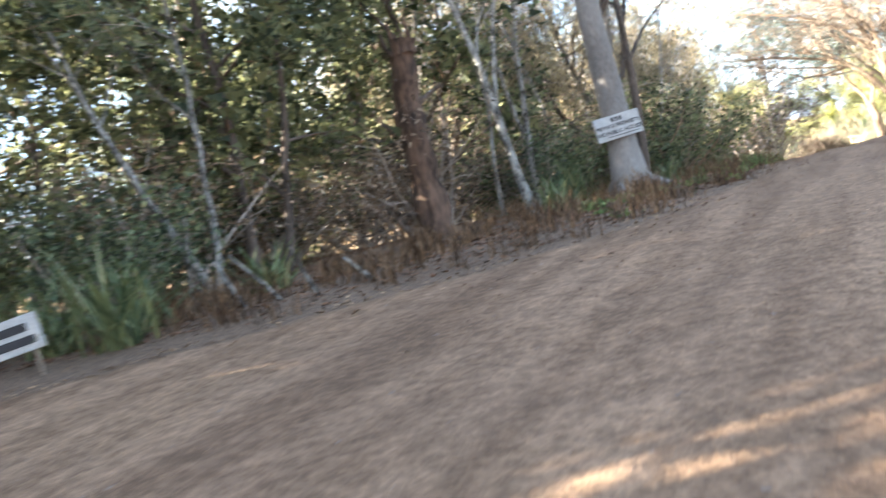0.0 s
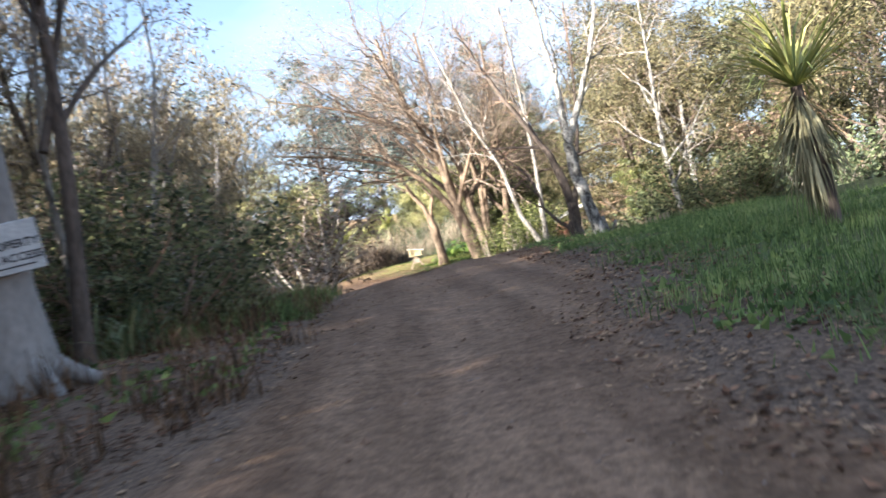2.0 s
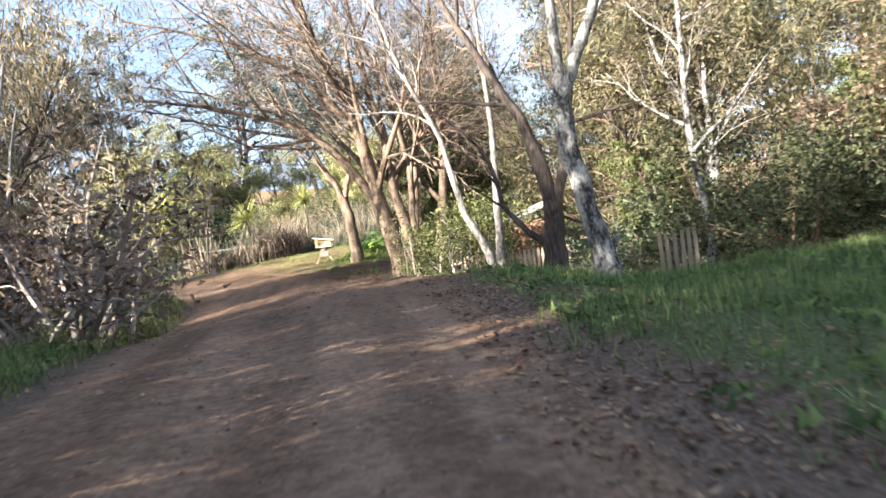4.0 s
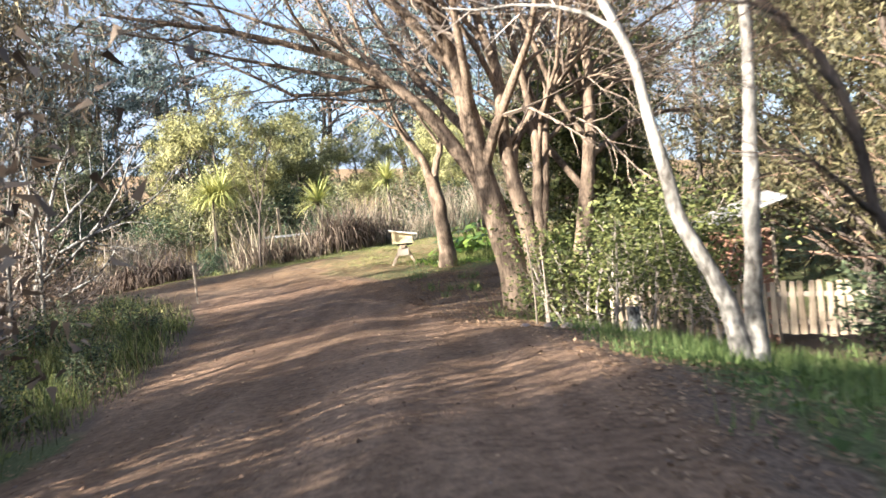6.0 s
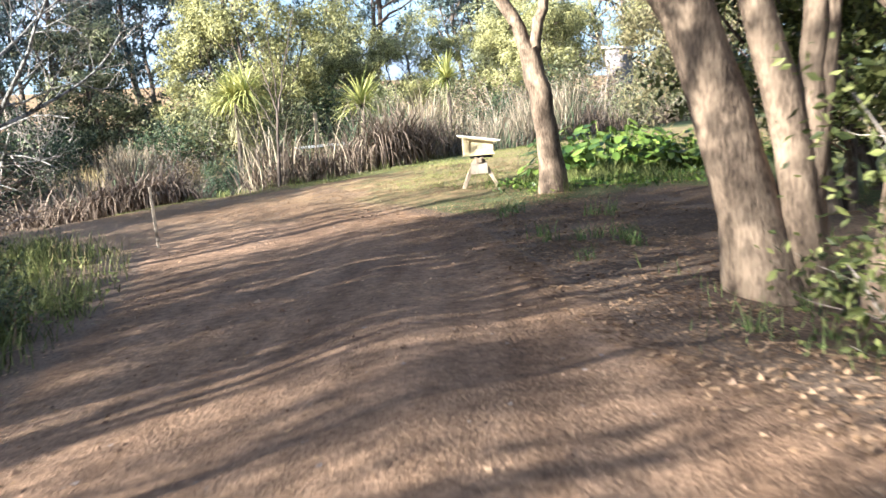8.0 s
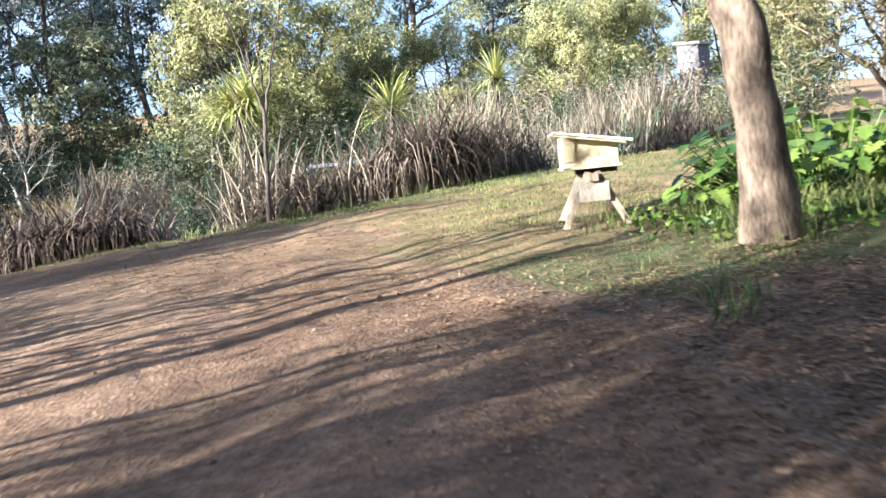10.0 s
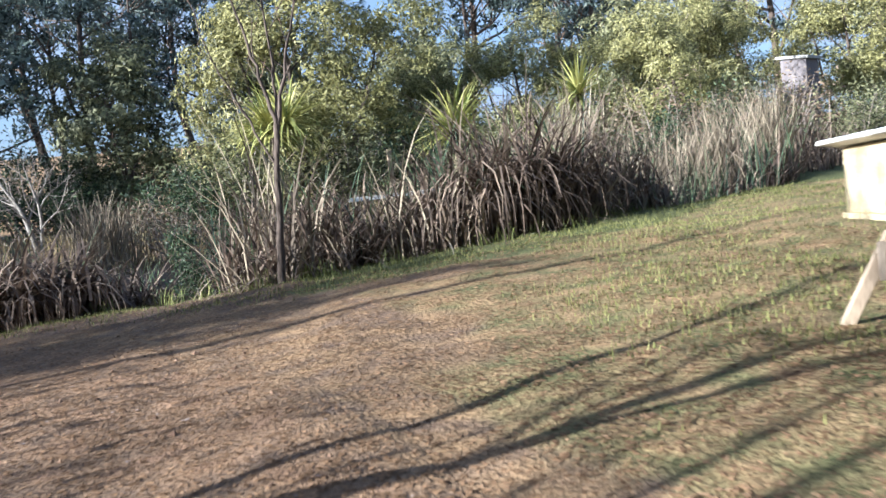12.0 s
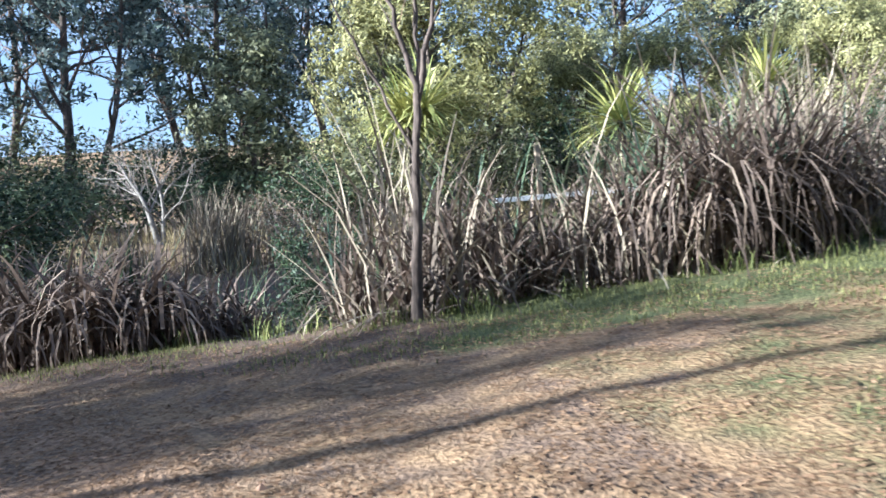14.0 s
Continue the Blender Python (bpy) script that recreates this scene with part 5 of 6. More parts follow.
letters("PRIVATE PROPERTY", 0.088, pose(0, 0.02, 0.0125), face, BLACK)
letters("NO PUBLIC ACCESS", 0.088, pose(0, -0.085, 0.0125), face, BLACK)
part("rule", board((0.55, 0.012, 0.004), pose(0.05, -0.15, 0.0125), 0), BLACK, face)
for k in range(3):
    part("number_bar", board((0.045, 0.07, 0.004), pose(-0.07 + 0.07 * k, 0.125, 0.0125), 0), BLACK, face)

low = empty("sign_board", pose(-3.66, 7.5, gz(-3.66, 7.5) + 0.32, 90, 0, 12) @ pose(0, 0, 0, 0, 0, 8), "white board with unreadable dark writing low at the roadside", "sign")
face = part("board", board((0.75, 0.30, 0.02), Matrix(), 0.006), PAINT_SIGN, low)
for k, w in enumerate((0.5, 0.58)):
    part("writing_bar", board((w, 0.07, 0.004), pose(0.03, 0.05 - 0.11 * k, 0.0125), 0), BLACK, face)
for x in (-0.28, 0.28):
    part("leg", board((0.04, 0.55, 0.03), pose(x, -0.3, -0.026), 0.003), TIMBER_OLD, low)

# ---- hive box on its trestle ----
HB = (22.34, 47.72)
hive = empty("hive_box", pose(*HB, gz(*HB), 0, 0, -24) @ Matrix.Diagonal((1, 1, 0.82, 1)), "cream-painted wooden box with a sloping lid on a trestle", "hive box")
bm = board((0.56, 0.74, 0.27), pose(0, 0, 0.85), 0.008)
for v in bm.verts:
    if v.co.z > 0.9:
        v.co.z += 0.065 - 0.23 * v.co.x  # the top slopes with the lid
body = part("body", bm, PAINT_CREAM, hive)
part("corner_board", board((0.12, 0.02, 0.30), pose(-0.215, -0.383, 0.93), 0.004), PAINT_CREAM, body)
part("base_board", board((0.60, 0.80, 0.035), pose(0, -0.02, 0.70), 0.004), PAINT_CREAM, hive)
lid = part("lid", board((0.80, 1.05, 0.03), pose(0.02, -0.02, 1.068, 0, 13, 0), 0.005), PAINT_WHITE, hive, "pale overhanging lid")
part("batten", board((0.70, 0.04, 0.03), pose(0.0, -0.50, 1.042, 0, 13, 0), 0.004), PAINT_CREAM, lid)
letters("38", 0.13, pose(0.09, -0.374, 0.87, 90, 0, 0), body, GREY_PAINT)
part("bearer", board((0.42, 0.10, 0.06), pose(0.05, -0.24, 0.652), 0.005), BLACK, hive, "dark bearer under the box")
part("beam", board((0.10, 1.0, 0.10), pose(0, 0.0, 0.572), 0.006), TIMBER, hive)
for y in (-0.40, 0.42):
    part("gusset", board((0.30, 0.022, 0.24), pose(0, y - 0.05, 0.40), 0.004), TIMBER_OLD, hive)
    for s in (-1, 1):
        part("leg", board((0.07, 0.045, 0.74), pose(s * 0.18, y, 0.30, 0, s * -22, 0) @ pose(0, 0, 0, -8 if y < 0 else 8), 0.005), TIMBER, hive)

# ---- garden fence, shed and hut ----
picket_me = bpy.data.meshes.new("picket")
bm = bmesh.new()
box(bm, (0.085, 0.02, 0.66), pose(0, 0, 0.33))
for v in bm.verts:
    if v.co.z > 0.6 and abs(v.co.x) > 0.01:
        v.co.z -= 0.03
        v.co.x *= 0.75
bm.to_mesh(picket_me)
bm.free()
picket_me.materials.append(TIMBER)


def picket_fence(a, b, label, height=1.0):
    a, b = Vector(a), Vector(b)
    turn = math.degrees(math.atan2(b.y - a.y, b.x - a.x))
    n = int((b - a).length / 0.115)
    f = empty("picket_fence", pose(a.x, a.y, gz(a.x, a.y), 0, 0, turn), label, "fence")
    r = random.Random(int(a.x * 10))
    for k in range(n):
        ob = child("picket", picket_me, f)
        ob.matrix_basis = pose(k * 0.115, 0, r.uniform(-0.03, 0.02), 0, r.uniform(-2, 2), 0) @ Matrix.Diagonal((1, 1, height, 1))
    for h in (0.15, 0.48):
        part("rail", board(((b - a).length, 0.03, 0.06), pose((b - a).length / 2, 0.028, h * height)), TIMBER_OLD, f)
    return f


picket_fence((19.7, 34.4), (20.85, 31.2), "low weathered picket fence in the sun", 1.0)
picket_fence((19.75, 27.55), (20.32, 27.15), "short piece of tall weathered paling", 1.55)

SH = (22.15, 34.55)
shed = empty("garden_shed", pose(*SH, gz(*SH) - 0.05, 0, 0, -33) @ Matrix.Diagonal((1, 1, 1.35, 1)), "small worn red-brown board shed with a tin roof", "shed")
for k in range(9):
    part("board", board((0.84, 0.025, 0.155), pose(0, -0.45, 0.09 + 0.148 * k, 5)), BRICK_RED, shed)
    part("board", board((0.025, 0.9, 0.155), pose(-0.43, 0.0, 0.09 + 0.148 * k, 0, 5)), BRICK_RED, shed)
part("corner_post", board((0.06, 0.06, 1.35), pose(0.42, -0.46, 0.68)), TIMBER, shed)
part("roof", board((1.15, 1.25, 0.03), pose(0.05, -0.05, 1.58, 4, -13, 0)), TIN, shed)
part("back", board((0.80, 0.84, 1.25), pose(0.0, 0.0, 0.66)), TIMBER_OLD, shed)

HT = (45.3, 77.7)
hut = empty("hut", pose(*HT, gz(*HT), 0, 0, 25) @ Matrix.Diagonal((0.55, 0.6, 1, 1)), "small grey board hut with a flat tin roof", "hut")
hut_wall = part("wall", board((1.9, 1.9, 4.2), pose(0, 0, 2.0), 0.01), HUT_GREY, hut)
part("roof", board((2.4, 2.4, 0.12), pose(0, 0, 4.15, 4), 0.01), TIN, hut)
part("door", board((0.8, 0.04, 1.9), pose(-0.3, -0.965, 1.0), 0.01), TIMBER, hut_wall)

stump_m = spot(18.05, 27.2)
st = empty("tree_stump", stump_m, "grey rough-barked sawn tree stump", "stump")
pts, rad = stem(np.random.default_rng(5), (0, 0, -0.2), (0, 0, 1), 1.15, 0.15, 0.12, 9, 0.06)
child("trunk", mesh_of("trunk", *tubes([(pts, rad), (np.array([pts[-1], pts[-1] + (0, 0, 0.004)]), np.array([0.12, 0.001]))], 14), BARK_LICHEN, True), st)
side_pts = stem(np.random.default_rng(7), (0.08, -0.04, 0.35), (0.42, -0.25, 0.8), 0.5, 0.05, 0.045, 5, 0.05)
child("branch_stub", mesh_of("branch_stub", *tubes([side_pts, (np.array([side_pts[0][-1], side_pts[0][-1] + (0, 0, 0.004)]), np.array([0.045, 0.001]))], 10), BARK_LICHEN, True), st)
small = empty("tree_stump", spot(18.85, 32.8), "small pale sawn stump beside the pickets", "stump")
pts, rad = stem(np.random.default_rng(6), (0, 0, -0.2), (0, 0, 1), 0.62, 0.085, 0.075, 6, 0.04)
child("trunk", mesh_of("trunk", *tubes([(pts, rad), (np.array([pts[-1], pts[-1] + (0, 0, 0.004)]), np.array([0.075, 0.001]))], 12), BARK_LICHEN, True), small)

stake = empty("stake", spot(16.35, 46.5), "thin weathered wooden stake beside the drive", "stake")
part("post", board((0.042, 0.038, 1.05), pose(0, 0, 0.45, 0, -2, 0)), TIMBER_OLD, stake)
post = empty("marker_post", spot(26.0, 73.0), "pale post beyond the pond", "post")
part("post", board((0.14, 0.14, 2.3), pose(0, 0, 1.0)), TIMBER, post)


def rock(seed, x, y, s, label="rough grey and reddish stone at the edge of the drive"):
    r = random.Random(seed)
    bm = bmesh.new()
    bmesh.ops.create_icosphere(bm, subdivisions=2, radius=1)
    for v in bm.verts:
        v.co *= 1 + 0.28 * noise.noise(v.co * 1.3 + Vector((seed, 0, 0)))
        v.co.z *= 0.6
    ob = part("stone", bm, STONE)
    ob.matrix_basis = spot(x, y, r.uniform(0, 360), s, -0.2 * s)
    return tagged(ob, label, "stone", "stones by the drive")


for k, (x, y, s) in enumerate([(18.0, 33.3, 0.10), (18.35, 33.5, 0.09), (17.75, 33.5, 0.06), (18.7, 33.9, 0.09), (18.1, 32.6, 0.05)]):
    rock(k, x, y, s)


# a broad-leaved plant behind the forked tree
def broad_plant(seed, m):
    rng = np.random.default_rng(seed)
    root = empty("broad_leaved_plant", m, "large clump of glossy split broad leaves", "plant")
    vs, fs, st = [], [], []
    for k in range(360):
        a, q = rng.uniform(0, 2 * np.pi), rng.uniform(0, 1) ** 0.5
        p = np.array([math.cos(a) * 1.5 * q, math.sin(a) * 1.2 * q, 0])
        h = rng.uniform(0.35, 1.35) * (1.15 - 0.5 * q)
        out = np.array([math.cos(a), math.sin(a), 0]) * rng.uniform(0.1, 0.4)
        tip = p + out + np.array([0, 0, h])
        st.append((np.array([p * 0.6, (p * 0.6 + tip) / 2 + out * 0.1, tip]), np.array([0.012, 0.01, 0.007])))
        d = out / np.linalg.norm(out) * 0.8 + np.array([rng.normal(0, 0.4), rng.normal(0, 0.4), -0.5])
        d /= np.linalg.norm(d)
        sd = np.cross(d, [0, 0, 1])
        sd /= np.linalg.norm(sd)
        s = rng.uniform(0.17, 0.33)
        prof = [(0, 0.12), (0.15, 0.62), (0.3, 0.42), (0.42, 0.66), (0.56, 0.40), (0.68, 0.5), (0.82, 0.22), (1.0, 0.02)]
        b = len(vs) * 3
        for u, w in prof:
            c = tip + d * s * u + np.array([0, 0, -0.10 * u * u * s])
            vs.append([c - sd * w * s * 0.6 + (0, 0, 0.05 * s), c, c + sd * w * s * 0.6 + (0, 0, 0.05 * s)])
        for i in range(len(prof) - 1):
            j = b + 3 * i
            fs += [(j, j + 1, j + 4, j + 3), (j + 1, j + 2, j + 5, j + 4)]
    tagged(child("stalk_clump", mesh_of("stalk_clump", *tubes(st, 4), LEAF_BIG), root), kind="stuff")
    tagged(child("leaf_mass", mesh_of("leaf_mass", np.array(vs).reshape(-1, 3), np.array(fs), LEAF_BIG), root), kind="stuff")
    return root


plant = broad_plant(8, spot(24.6, 46.9, 0, 0.9, 0.05, 0.72))
copy_thing(plant, spot(25.9, 46.0, 120, 0.9, 0.05, 0.75))
shrub("leafy_shrub", 85, spot(20.7, 34.3), "sunlit leggy green shrub by the picket fence", 2.2, LEAF_YELLOW, TWIG_GREY, 16, 70, 0.09, 0.2, upright=0.8)
shrub("leafy_shrub", 86, spot(20.2, 35.5), "sunlit green sapling shrub under the big tree", 1.6, LEAF_YELLOW, TWIG_GREY, 8, 45, 0.09, 0.18, upright=1.0)

# a pale edging board on the pond's far bank
edging = empty("edging_board", pose(22.9, 64.4, 3.60, 0, -1.0, 4), "long pale board edging the pond's far bank", "board")
part("plank", board((3.6, 0.12, 0.09), pose(1.8, 0, 0)), PAINT_WHITE, edging)
for x in (0.2, 1.8, 3.4):
    part("post", board((0.09, 0.09, 1.9), pose(x, 0.12, -0.85)), TIMBER_OLD, edging)
# folded reed mounds on the bank
for k, (x, y, n, ln) in enumerate([(23.3, 56.1, 560, 1.75), (24.2, 56.4, 430, 1.6), (22.5, 56.4, 260, 1.2), (26.5, 58.6, 350, 1.4), (20.9, 56.8, 300, 1.0)]):
    r = np.random.default_rng(230 + k)
    q = np.column_stack([r.normal(x, 0.28, n), r.normal(y, 0.25, n)])
    q = np.column_stack([q, ground_z(q[:, 0], q[:, 1]) + r.uniform(0, 0.35, n)])
    stuff("reed_heap", blades(r, q, ln, 0.032, 2.5, 0.28, 0.35, 6), REED, "folded drooping mound of dead purple-brown reeds", "reeds")
# collapsed reed heaps
for k, (x, y) in enumerate([(17.0, 57.0), (16.4, 57.3), (17.6, 57.1), (15.8, 57.8), (15.1, 58.4), (16.7, 57.9), (18.4, 58.6), (17.9, 58.2), (14.2, 59.2)]):
    r = np.random.default_rng(200 + k)
    n = 300
    q = np.column_stack([r.normal(x, 0.22, n), r.normal(y, 0.2, n)])
    q = np.column_stack([q, ground_z(q[:, 0], q[:, 1]) + r.uniform(0, 0.3, n)])
    stuff("reed_heap", blades(r, q, 1.08, 0.04, 2.9, 0.35, 0.35, 6), REED, "collapsed arching heap of dead grey-brown reeds", "reeds")
rng = np.random.default_rng(96)
stuff("dry_grass", blades(rng, scatter(rng, 18000, 2, 42, 60, 84, lambda x, y: ((y > bank_y(x) + 5) | (x < 15)).astype(float) * (0.3 + 0.7 * (waves(x * 0.5, y * 0.5) > 0))), 0.65, 0.022, 0.9, 0.3, 0.5), GRASS_DRY, "rough dry grass round the pond", "grass")


def flax(seed, x, y, s, n=60, label="clump of long arching green flax blades at the wood's edge"):
    """A clump of long arching blades."""
    rng = np.random.default_rng(seed)
    root = empty("flax_clump", spot(x, y, 0, 1, 0.02), label, "flax", "flax clumps")
    q = np.column_stack([rng.normal(0, 0.12, (n, 2)), np.zeros(n)])
    tagged(child("blade_tuft", mesh_of("blade_tuft", *swords(rng, q, rng.uniform(0, 2 * np.pi, n), rng.uniform(0.6, 1.45, n), s, 0.035, 1.5), LEAF_FLAX), root), kind="stuff")


for k, (x, y, s) in enumerate([(-2.9, 8.2, 1.2), (-3.6, 8.6, 1.0), (-2.9, 8.9, 0.9), (-4.6, 9.0, 1.1), (-5.6, 8.6, 1.0), (2.6, 16.6, 1.0), (2.0, 14.6, 0.7), (4.6, 17.6, 0.8), (-1.8, 10.0, 0.7)]):
    flax(300 + k, x, y, s)
# bleached dead sticks leaning at the roadside
for k, (x, y, tilt, turn, ln) in enumerate([(-1.5, 8.75, 38, 200, 0.9), (-1.15, 8.6, 30, 230, 0.75), (-1.9, 8.9, 25, 160, 0.8), (-0.6, 8.9, 45, 210, 0.6), (-2.9, 10.8, 15, 300, 1.3), (-2.8, 10.9, 25, 120, 1.2)]):
    r = np.random.default_rng(400 + k)
    ln_ = stem(r, (0, 0, -0.05), (math.sin(radians(tilt)), 0, math.cos(radians(tilt))), ln * 0.8, 0.022, 0.014, 5, 0.05)
    ob = new("dead_stick", mesh_of("dead_stick", *tubes([ln_], 6), BARK_LICHEN, True))
    ob.matrix_basis = spot(x, y, turn, 1, 0)
    tagged(ob, "bleached dead stick leaning at the roadside", "stick", "dead sticks")

rng = np.random.default_rng(97)
weedy = lambda x, y: ((inside_drive(x, y) < -0.4) & (inside_drive(x, y) > -5)).astype(float) * np.where(x > middle(y), 1, 0.6) * (y > 9) * (0.1 + 0.9 * (waves(x * 1.2 + 1, y * 1.2) > 0.08))
stuff("low_weeds", leaves(rng, scatter(rng, 60000, 2, 20, 9, 31, weedy) + np.array([[0, 0, 0.03]]) * rng.uniform(0, 2, 1), 0.075, -0.4, 0.7, 0.5, corners=3), GRASS, "low leafy weeds in the roadside grass", "weeds")
fringe = lambda x, y: ((inside_drive(x, y) < 0.25) & (inside_drive(x, y) > -1.1) & (x > middle(y))).astype(float) * np.clip(1.15 + 0.7 * inside_drive(x, y), 0.2, 1)
stuff("leaf_litter", flat_leaves(rng, scatter(rng, 76000, 5, 21, 7, 33, fringe) + np.array([[0, 0, 0.014]]), 0.044), LITTER, "brown fallen leaves along the grass edge", "leaf litter")
thin_shrub = shrub("leafy_shrub", 87, spot(19.4, 34.9), "sunlit leggy shrub hiding part of the pickets", 1.7, LEAF_YELLOW, TWIG_GREY, 6, 34, 0.075, 0.18, upright=0.9)


# still dark water in the hollow
WATER = material("dark_pond_water", (0.012, 0.014, 0.010), (0.03, 0.03, 0.022), 0.8, 0.06, 0.03, 9, spec=0.5)
wx, wy = np.meshgrid(np.linspace(12, 36, 13), np.linspace(57, 68, 7))
wv = np.stack([wx, wy, np.full(wx.shape, POND_Z)], -1).reshape(-1, 3)
wi = (np.arange(6)[:, None] * 13 + np.arange(12)[None]).ravel()
tagged(new("water", mesh_of("water", wv, np.stack([wi, wi + 1, wi + 14, wi + 13], -1), WATER)), "still dark pond water behind the reeds", "pond", kind="structure")


def tufts(rng, centres, per, length, width, spread=0.07):
    """Roots of many blades gathered round tuft centres."""
    q = np.repeat(centres, per, 0) + np.column_stack([rng.normal(0, spread, (len(centres) * per, 2)), np.zeros(len(centres) * per)])
    q[:, 2] = ground_z(q[:, 0], q[:, 1]) - 0.01
    return blades(rng, q, length, width, 1.3, 0.35, 0.5)


rng = np.random.default_rng(99)
bank_foot = lambda x, y: np.exp(-((y - bank_y(x) + 0.15) / 0.25) ** 2) * (0.2 + 0.8 * (waves(x * 1.5, y * 1.5) > 0.0))
stuff("grass_tufts", tufts(rng, scatter(rng, 900, 14.5, 26, 53, 60, bank_foot), 26, 0.22, 0.011, 0.08), GRASS_VERGE, "green grass and weeds at the foot of the reeds", "grass")
rng = np.random.default_rng(98)
long_verge = lambda x, y: ((inside_drive(x, y) < -0.2) & (inside_drive(x, y) > -3.5) & (x < middle(y))).astype(float)
stuff("grass_tufts", tufts(rng, scatter(rng, 2000, 8, 17, 30, 48, lambda x, y: long_verge(x, y) * smooth01((0.1 - inside_drive(x, y)) / 1.4) * (0.12 + 0.88 * (waves(x * 0.9, y * 0.9) > -0.02))), 30, 0.42, 0.011, 0.09), GRASS_VERGE, "lush long green grass in tufts along the verge", "grass")
stuff("grass_tufts", tufts(rng, scatter(rng, 900, 16, 22, 30, 44, lambda x, y: ((inside_drive(x, y) < -0.4) & (x > middle(y))) * 0.35 * (waves(x * 1.4, y * 1.4) > 0.1)), 26, 0.20, 0.009, 0.06), GRASS, "sparse grass tufts under the big tree", "grass")
stuff("dry_grass", tufts(rng, scatter(rng, 1500, -8, 8, 8, 24, lambda x, y: ((inside_drive(x, y) < -0.2) & (inside_drive(x, y) > -4) & (x < middle(y))) * 0.6), 18, 0.34, 0.014, 0.10), BRACKEN, "brown dry grass and fern along the wood's edge", "grass")
stuff("grass_tufts", tufts(rng, scatter(rng, 1500, 2, 10, 18, 30, lambda x, y: ((inside_drive(x, y) < -0.3) & (inside_drive(x, y) > -4) & (x < middle(y))) * 0.6), 22, 0.26, 0.010, 0.08), GRASS, "dark green grass along the wood's edge", "grass")
drift = lambda x, y: ((inside_drive(x, y) < -0.2) & (inside_drive(x, y) > -3) & (x < middle(y))).astype(float) * (waves(x * 1.3, y * 1.3) > 0.1)
stuff("low_weeds", leaves(rng, scatter(rng, 26000, 6, 17, 24, 48, drift) + np.array([[0, 0, 0.12]]), 0.06, -0.3, 0.6, 0.5, corners=3), GRASS_VERGE, "yellow-green leafy weeds on the verge", "weeds")
verge_shrub = shrub("verge_shrub", 88, spot(14.4, 41.0), "low leafy yellow-green shrub in the verge grass", 0.75, LEAF_MID, TWIG_BROWN, 9, 26, 0.055, 0.09, base=0.12, group="verge shrubs", corners=3)
for k, (x, y, sc) in enumerate([(13.2, 38.0, 0.9), (12.9, 36.1, 0.8), (11.9, 34.0, 0.9), (13.8, 39.8, 0.6), (10.9, 31.6, 1.0), (12.0, 36.9, 1.1), (13.3, 41.8, 1.1), (14.2, 43.6, 1.0), (10.2, 29.0, 0.9), (12.6, 40.2, 1.2)]):
    copy_thing(verge_shrub, spot(x, y, 47 * k, sc))
stuff("leaf_litter", flat_leaves(rng, scatter(rng, 16000, -4, 20, 4, 46, lambda x, y: (inside_drive(x, y) > 0.2) * (0.25 + 0.75 * (waves(x * 0.5, y * 0.4) > 0.1))) + np.array([[0, 0, 0.006]]), 0.034), LITTER, "stray leaves and crumbs on the dirt drive", "leaf litter")
for k, (x, y, ln) in enumerate([(18.45, 34.4, 1.35), (18.75, 34.55, 1.2)]):
    st_ = empty("stake", spot(x, y), "thin pale bare stake under the big tree", "stake", "thin stakes")
    child("post", mesh_of("post", *tubes([stem(np.random.default_rng(500 + k), (0, 0, -0.1), (0.02, 0.03, 1), ln, 0.014, 0.010, 6, 0.03)], 7), TIMBER_OLD, True), st_)
copy_thing(thin_shrub, spot(19.3, 33.4, 100, 0.95))
copy_thing(thin_shrub, spot(19.8, 32.9, 220, 0.8))
for k, (x, y, n, ln) in enumerate([(17.3, 69.5, 260, 1.7), (17.9, 70.2, 160, 1.5), (14.6, 66.5, 160, 1.1), (15.6, 68.4, 140, 1.0), (25.2, 57.9, 220, 2.1), (27.0, 60.2, 260, 2.0), (29.2, 61.6, 260, 2.1), (31.4, 63.2, 260, 2.2), (33.8, 64.6, 260, 2.1)]):
    r = np.random.default_rng(260 + k)
    q = np.column_stack([r.normal(x, 0.3, n), r.normal(y, 0.25, n)])
    stuff("dry_clump", blades(r, np.column_stack([q, ground_z(q[:, 0], q[:, 1]) - 0.02]), ln, 0.03, 0.5, 0.22, 0.3, 4), REED_STRAW, "upright clump of golden dry reed by the pond", "reeds")
for k, (x, y, sc) in enumerate([(20.3, 61.8, 1.9), (21.1, 63.0, 2.0), (19.5, 63.4, 1.8), (20.6, 64.4, 2.0)]):
    flax(330 + k, x, y, sc, 110, "large clump of dark green flax among the reeds")
shade_litter = lambda x, y: ((inside_drive(x, y) < 0.3) & (x > middle(y)) & (x < 22.5)).astype(float) * (0.25 + 0.75 * (waves(x * 0.7, y * 0.7) > -0.2))
stuff("leaf_litter", flat_leaves(rng, scatter(rng, 30000, 16, 23, 33, 45, shade_litter) + np.array([[0, 0, 0.008]]), 0.045, corners=3), LITTER, "brown leaf litter under the big tree", "leaf litter")
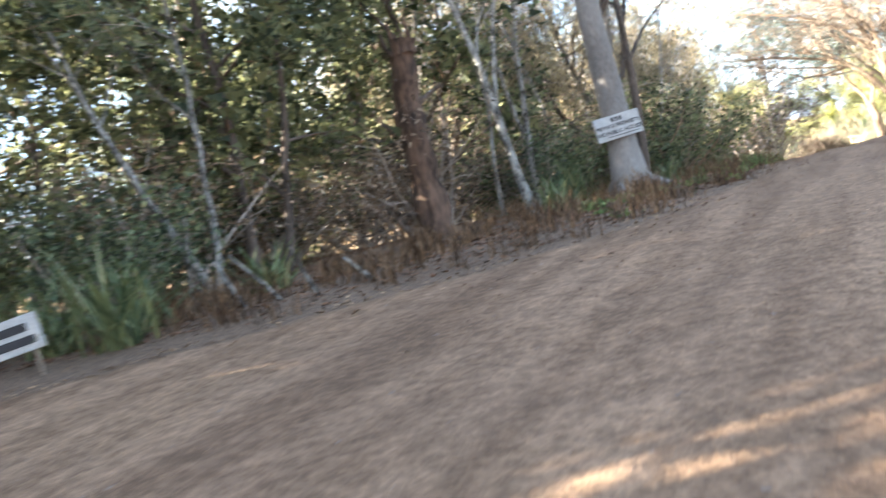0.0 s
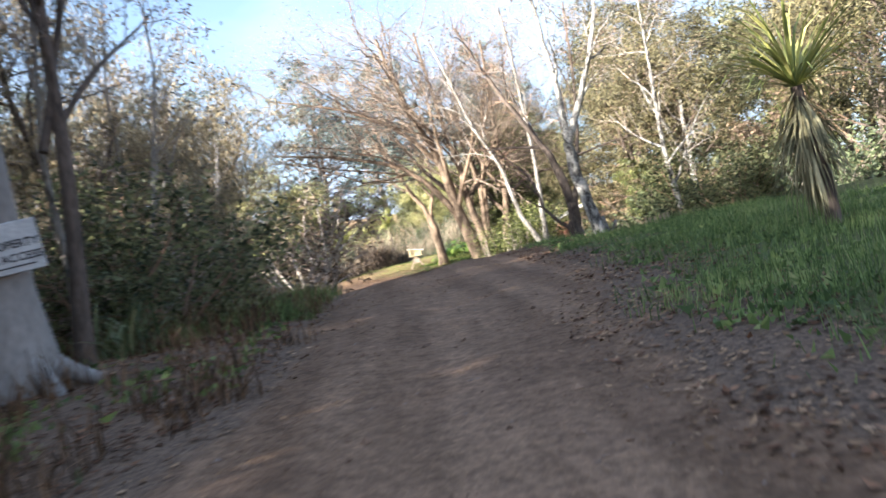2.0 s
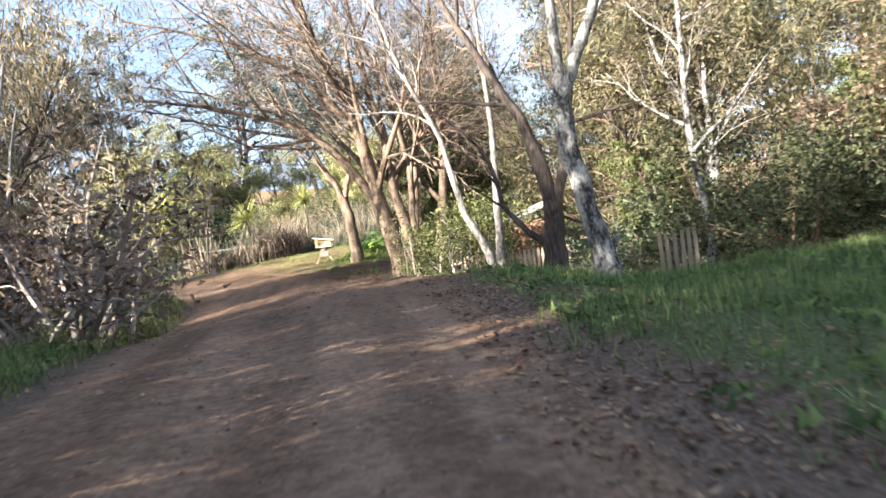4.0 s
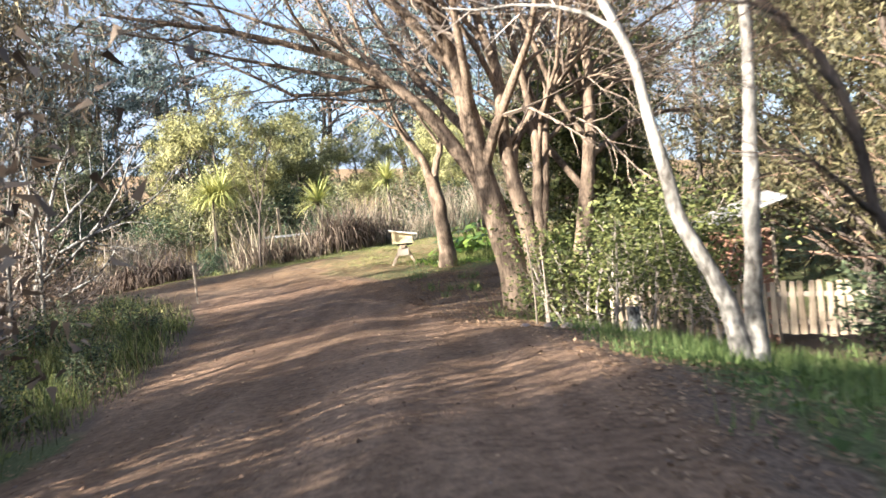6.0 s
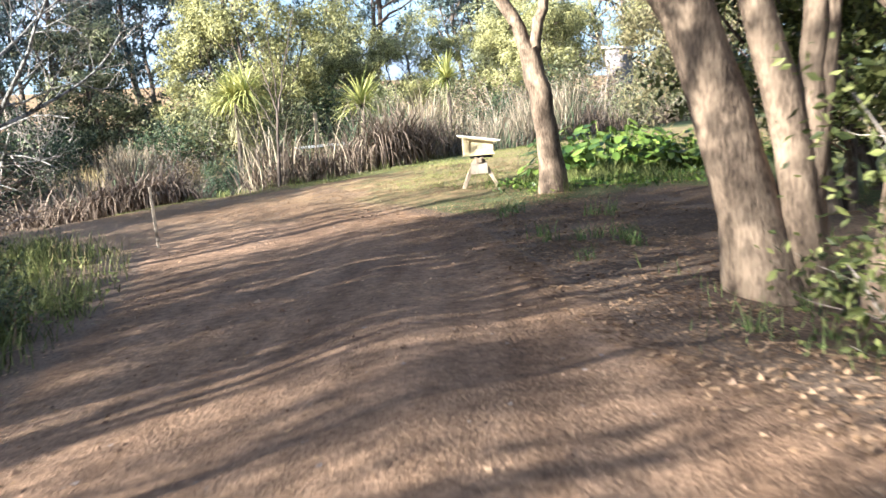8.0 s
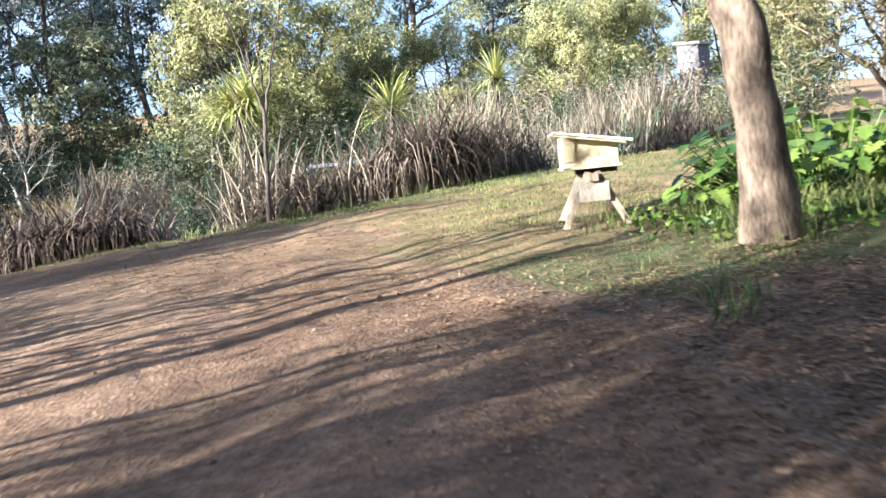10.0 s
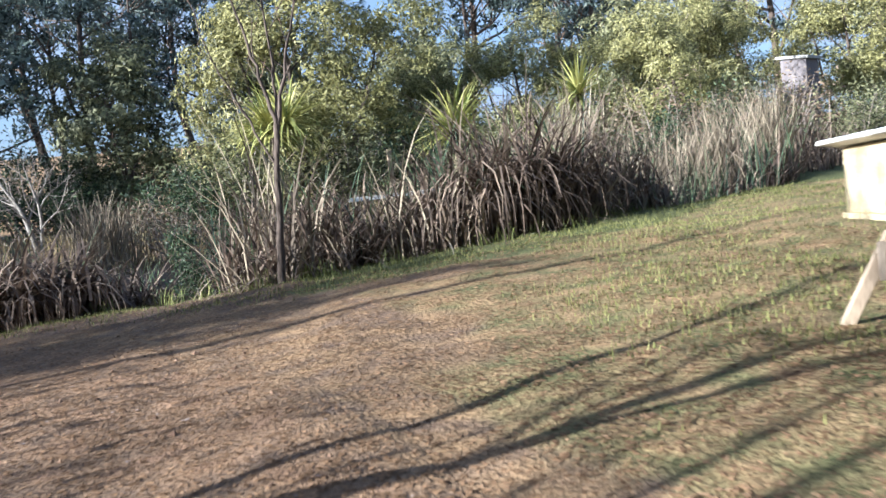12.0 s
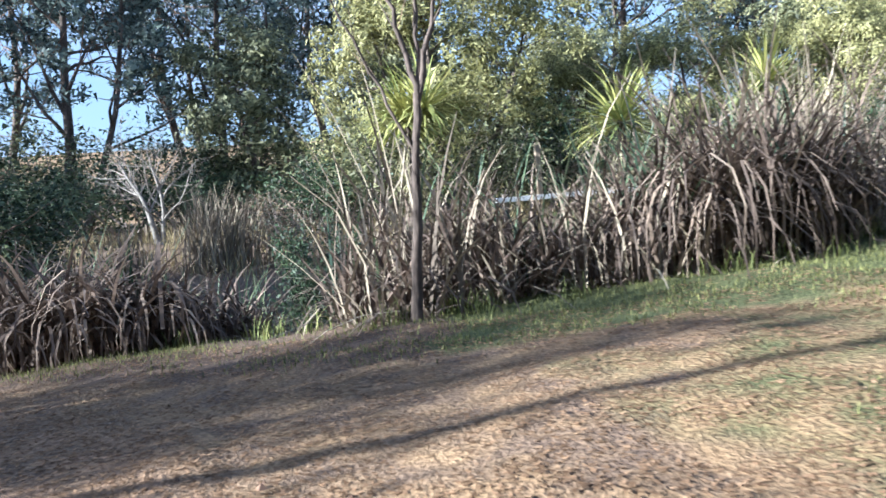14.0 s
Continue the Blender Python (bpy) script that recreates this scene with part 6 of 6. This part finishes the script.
bed = lambda x, y: np.clip(1.3 - np.hypot((x - 23.9) / 1.6, (y - 46.0) / 1.9), 0, 1) * (inside_drive(x, y) < -0.3)
stuff("low_weeds", leaves(rng, scatter(rng, 14000, 21.5, 26, 43.5, 48.5, bed) + np.column_stack([np.zeros((1, 2)), [[0.05]]]), 0.06, -0.3, 0.7, 0.5, corners=3), LEAF_BIG, "leafy green weeds round the broad-leaved plant", "weeds")
stuff("grass_tufts", tufts(rng, scatter(rng, 260, 21.8, 25.5, 43.8, 48.5, lambda x, y: bed(x, y) * 0.6), 30, 0.30, 0.010, 0.09), GRASS_VERGE, "arching grass tufts beside the hive box", "grass")


def pebbles(rng, places, size):
    """Small uneven stones and clods, each an angular lump."""
    n = len(places)
    v = np.array([(1, 0, 0), (0, 1, 0), (-1, 0, 0), (0, -1, 0), (0, 0, 0.7), (0, 0, -0.5)], float)[None] * rng.uniform(0.6, 1.3, (n, 6, 1))
    a = rng.uniform(0, 2 * np.pi, n)
    turn = np.stack([np.stack([np.cos(a), -np.sin(a), 0 * a], 1), np.stack([np.sin(a), np.cos(a), 0 * a], 1), np.stack([0 * a, 0 * a, 1 + 0 * a], 1)], 1)
    v = np.einsum("nij,nkj->nki", turn, v) * (size * rng.lognormal(0, 0.45, n))[:, None, None] + places[:, None]
    f = np.array([(0, 1, 4), (1, 2, 4), (2, 3, 4), (3, 0, 4), (1, 0, 5), (2, 1, 5), (3, 2, 5), (0, 3, 5)])
    return v.reshape(-1, 3), (f[None] + 6 * np.arange(n)[:, None, None]).reshape(-1, 3)


CLOD = leaf("earth_clods", (0.10, 0.064, 0.045), (0.24, 0.155, 0.105), (0.40, 0.28, 0.19), 0.0, 0.95, spec=0.05)
rough = lambda x, y: (inside_drive(x, y) > -0.3) * (0.2 + 0.8 * (waves(x * 0.9 + 3, y * 0.7) > 0.05))
stuff("small_stones", pebbles(rng, scatter(rng, 16000, 0, 21, 6, 52, rough) + np.array([[0, 0, 0.002]]), 0.011), CLOD, "loose crumbs of red-brown earth and gravel on the drive", "gravel")
